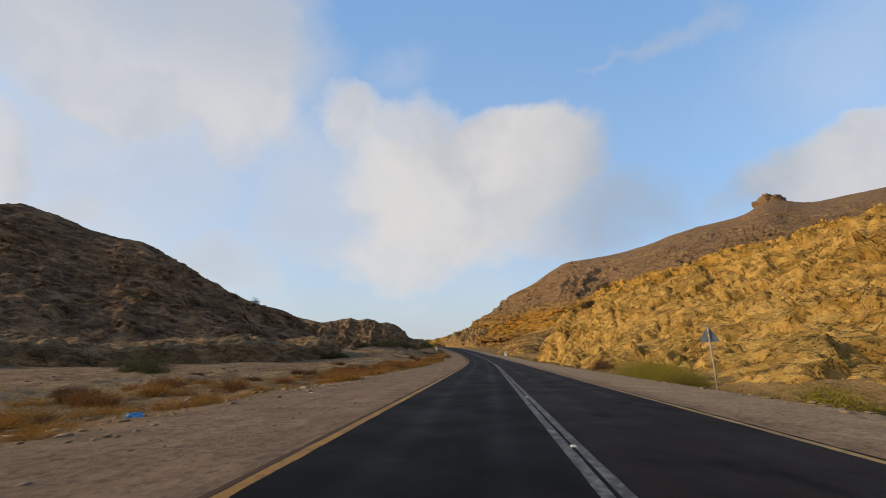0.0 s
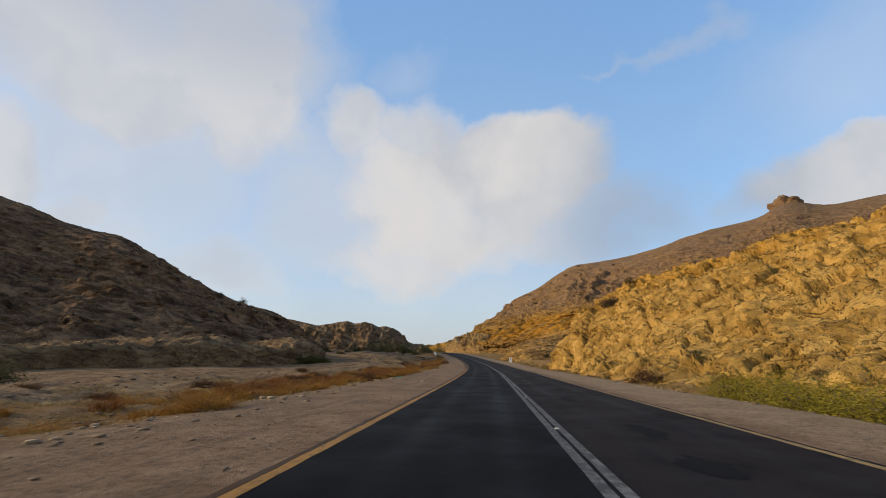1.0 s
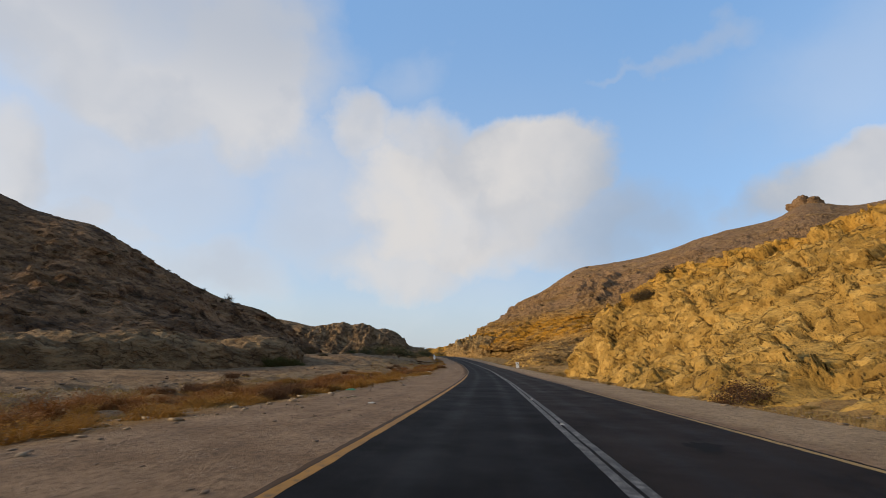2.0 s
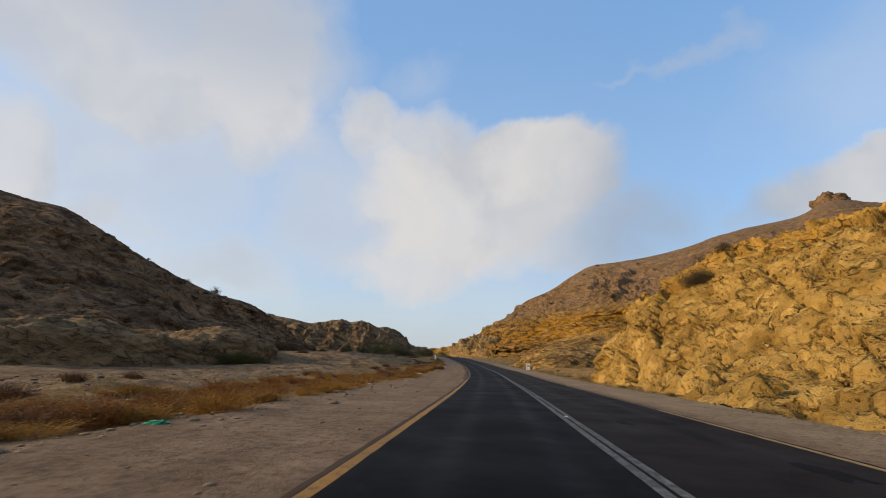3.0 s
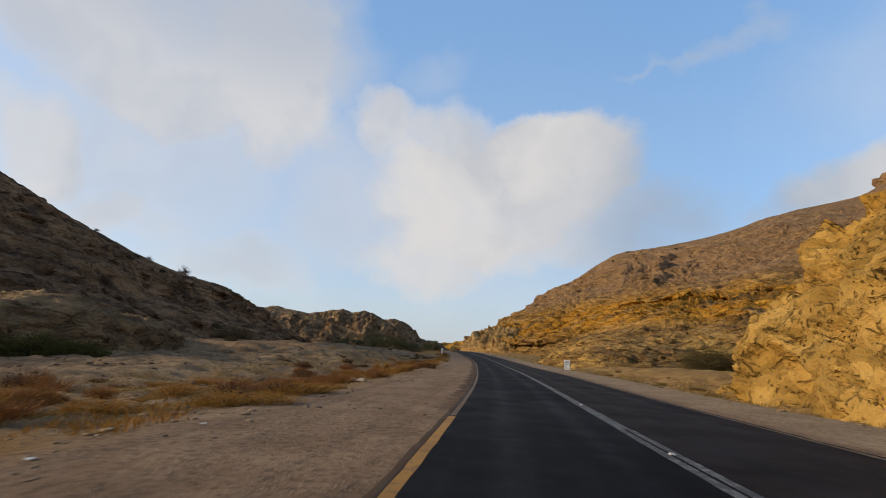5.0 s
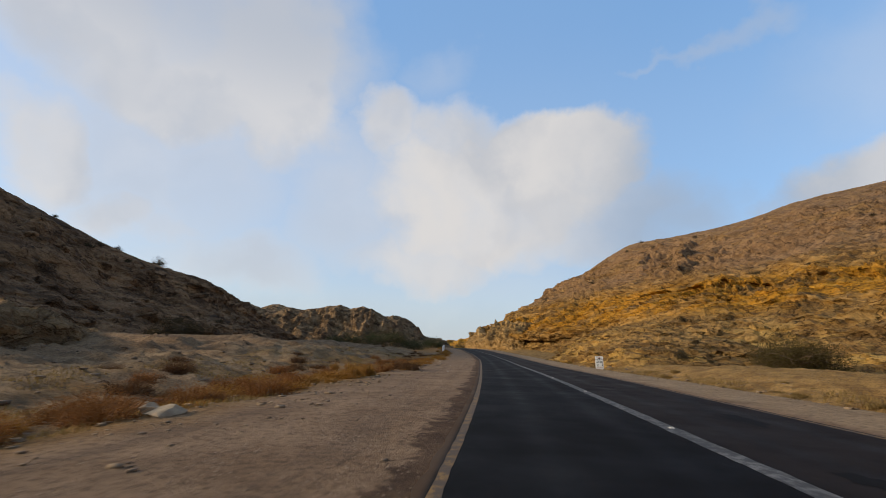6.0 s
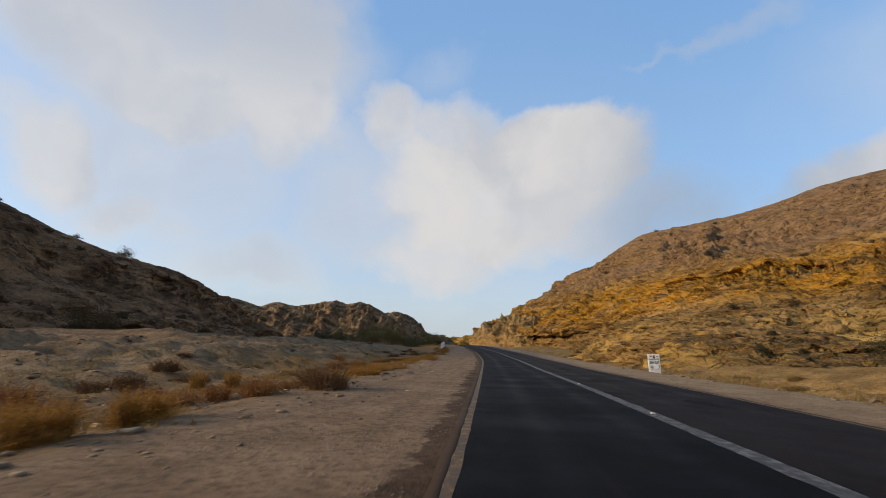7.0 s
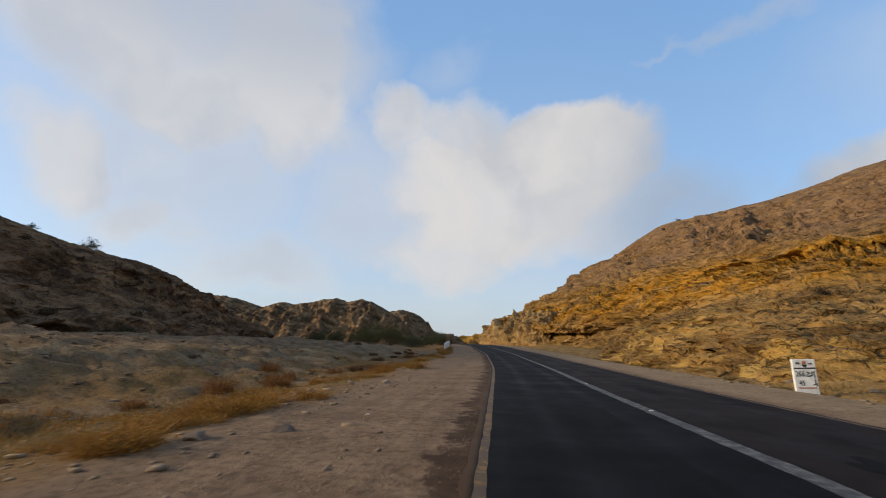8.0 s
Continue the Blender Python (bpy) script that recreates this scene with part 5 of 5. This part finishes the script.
def warning_sign(x, y):
    ob = tagged(new("warning_sign"), "grey back of a triangular warning sign on a cream pole", "road sign")
    part("pole", bm_mesh("pole", tube((0, 0, -0.3), (0, 0, 2.86), 0.038, 0.036, 12), POLE_PAINT, True), ob, "cream painted pole")
    bm = bmesh.new()
    s = 0.78
    pts = []
    for k in range(3):
        c = Vector((math.cos(radians(90 + 120 * k)), 0, math.sin(radians(90 + 120 * k)))) * s / math.sqrt(3) * 0.93
        for j in range(5):
            a = radians(90 + 120 * k - 60 + 30 * j)
            pts.append(c + Vector((math.cos(a), 0, math.sin(a))) * 0.035)
    low = [bm.verts.new(p + Vector((0, 0.04, 2.44))) for p in pts]
    face = bm.faces.new(low)
    ex = bmesh.ops.extrude_face_region(bm, geom=[face])
    for v in ex["geom"]:
        if isinstance(v, bmesh.types.BMVert):
            v.co.y += 0.008
    bmesh.ops.recalc_face_normals(bm, faces=bm.faces[:])
    plate = part("plate", bm_mesh("plate", bm, STEEL), ob, "grey galvanised triangular plate")
    for z in (2.32, 2.58):
        part("clamp", bm_mesh("clamp", block(0.16, 0.09, 0.035, 0.006, (0, 0.012, z)), STEEL), plate)
    ob.matrix_world = Matrix.Translation((x, y, surface_z(x, y))) @ pose(0, 0, 0, 2, -3, -22)


warning_sign(12.0, 21.8)


def parapet(x, y, x2, y2):
    """A white culvert wall: a plinth, piers and panels with gaps."""
    ob = tagged(new("culvert_parapet"), "white painted concrete culvert parapet beside the road", "parapet")
    length = math.hypot(x2 - x, y2 - y)
    n = 7
    part("plinth", bm_mesh("plinth", block(0.4, length, 0.55, 0.03, (0, length / 2, -0.3), wear=0.01), LIMEWASH), ob)
    for k in range(n + 1):
        part("pier", bm_mesh("pier", block(0.42, 0.45, 1.25, 0.03, (0, k * length / n, 0.0), wear=0.01), LIMEWASH), ob)
    for k in range(n):
        part("rail", bm_mesh("rail", block(0.22, length / n - 0.5, 0.32, 0.02, (0, (k + 0.5) * length / n, 0.82), wear=0.008), LIMEWASH), ob)
        part("rail", bm_mesh("rail", block(0.22, length / n - 0.5, 0.25, 0.02, (0, (k + 0.5) * length / n, 0.38), wear=0.008), LIMEWASH), ob)
    rise = math.atan2(surface_z(x2, y2) - surface_z(x, y), length)
    ob.matrix_world = Matrix.Translation((x, y, surface_z(x, y))) @ Matrix.Rotation(math.atan2(-(x2 - x), y2 - y), 4, "Z") @ Matrix.Rotation(rise, 4, "X")


parapet(-2.7, 225, -3.6, 243)


def stud(y, o):
    bm = block(0.11, 0.1, 0.028, 0.01, (0, 0, 0), 0.6)
    ob = tagged(new("road_stud", bm_mesh("road_stud", bm, PAPER)), "small white reflective road stud on the centre line", "road stud", "studs along the centre line")
    ob.matrix_world = Matrix.Translation((float(road_x(y)) + o, y, float(road_z(y)) + 0.003))
    return ob


first = stud(8.0, 0.02)
for k in range(1, 22):
    y = 8.0 + 9.0 * k
    copy_thing(first, Matrix.Translation((float(road_x(y)) + 0.02, y, float(road_z(y)) + 0.003)))


def tar_patch(y, o, length, width, seed):
    """A dark repair, uneven in outline, lying on the asphalt."""
    n = 44
    length, width = length * 0.62, width * 0.62
    r = random.Random(seed)
    pts = []
    for k in range(n):
        a = 2 * math.pi * k / n
        s = 1 + 0.7 * noise.noise(Vector((math.cos(a) * 1.4, math.sin(a) * 1.4, seed * 2.7))) + 0.35 * noise.noise(Vector((math.cos(a) * 4, math.sin(a) * 4, seed * 1.7)))
        pts.append((o + math.cos(a) * width * s, y + math.sin(a) * length * s))
    v = [(float(road_x(b)) + a, b, float(road_z(b)) + 0.005) for a, b in pts] + [(float(road_x(y)) + o, y, float(road_z(y)) + 0.006)]
    f = [(k, (k + 1) % n, n) for k in range(n)]
    part("tar_patch", mesh_of("tar_patch", v, f, TAR), road, "dark tar patch on the asphalt")


for k, (y, o, length, width) in enumerate(((22.5, 1.6, 1.0, 0.55), (25.8, 1.9, 1.5, 0.5), (34, 1.5, 1.4, 0.4), (41, 2.2, 1.1, 0.5), (64.5, 2.2, 0.9, 0.45), (61, 1.4, 0.8, 0.3), (75, 1.7, 1.2, 0.4), (81, 0.9, 0.7, 0.3), (103, 1.0, 0.8, 0.35),
                                           (109, 2.4, 1.4, 0.5), (119, 1.5, 1.2, 0.6), (128, 2.2, 1.5, 0.5), (142, -1.6, 2.6, 0.7), (137, 1.3, 1.3, 0.5), (149, 1.8, 2.2, 0.7), (12, 1.4, 0.7, 0.25), (15, 2.8, 0.6, 0.4), (55, 2.9, 1.0, 0.4))):
    tar_patch(y, o, length, width, k + 1)


def crumpled(name, mat, size, seed, label, category, x, y, flat=0.5):
    bm = bmesh.new()
    bmesh.ops.create_icosphere(bm, subdivisions=3, radius=size)
    for v in bm.verts:
        k = 1 + 0.6 * noise.noise(v.co * 5 / (size * 4) + Vector((seed, 0, 0))) + 0.25 * noise.noise(v.co * 14 / (size * 4))
        v.co = Vector((v.co.x * k * 1.3, v.co.y * k, max(v.co.z * k * flat, -size * 0.2)))
    ob = tagged(new(name, bm_mesh(name, bm, mat)), label, category)
    ob.matrix_world = Matrix.Translation((x, y, surface_z(x, y) + size * 0.18))


crumpled("plastic_bag", PLASTIC_BLUE, 0.16, 3, "crumpled blue plastic bag on the gravel", "litter", -7.5, 12.3)
crumpled("plastic_bag", PLASTIC_GREEN, 0.15, 5, "crumpled green plastic wrapper on the gravel", "litter", -2.6, 57.6, 0.35)
random.seed(77)
for k in range(16):
    y = random.uniform(8, 150)
    crumpled("paper_scrap", PAPER, random.uniform(0.04, 0.09), 10 + k, "pale scrap of litter on the dirt", "litter", float(road_x(y)) + random.choice((random.uniform(-11, -6), random.uniform(8.4, 10.5))), y, 0.35)


# ---- outcrop on the skyline ----
def outcrop(x, y, z, sx, sy, sz, seed):
    bm = bmesh.new()
    bmesh.ops.create_icosphere(bm, subdivisions=5, radius=1.0)
    for v in bm.verts:
        p = v.co * 2.0 + Vector((seed, 0, 0))
        k = 1 + 0.45 * noise.noise(p) + 0.16 * noise.noise(p * 3.1) + 0.05 * noise.noise(p * 8)
        c = v.co * k
        q = Vector([math.copysign(abs(a) ** 0.9, a) for a in c])
        v.co = Vector((q.x * sx, q.y * sy, q.z * sz))
    ob = tagged(new("rock_outcrop", bm_mesh("rock_outcrop", bm, ROCK_BROWN, True)), "brown rock outcrop on the ridge skyline", "rock")
    ob.matrix_world = Matrix.Translation((x, y, z))


outcrop(262, 368, 115.0, 11, 9, 8.5, 4)
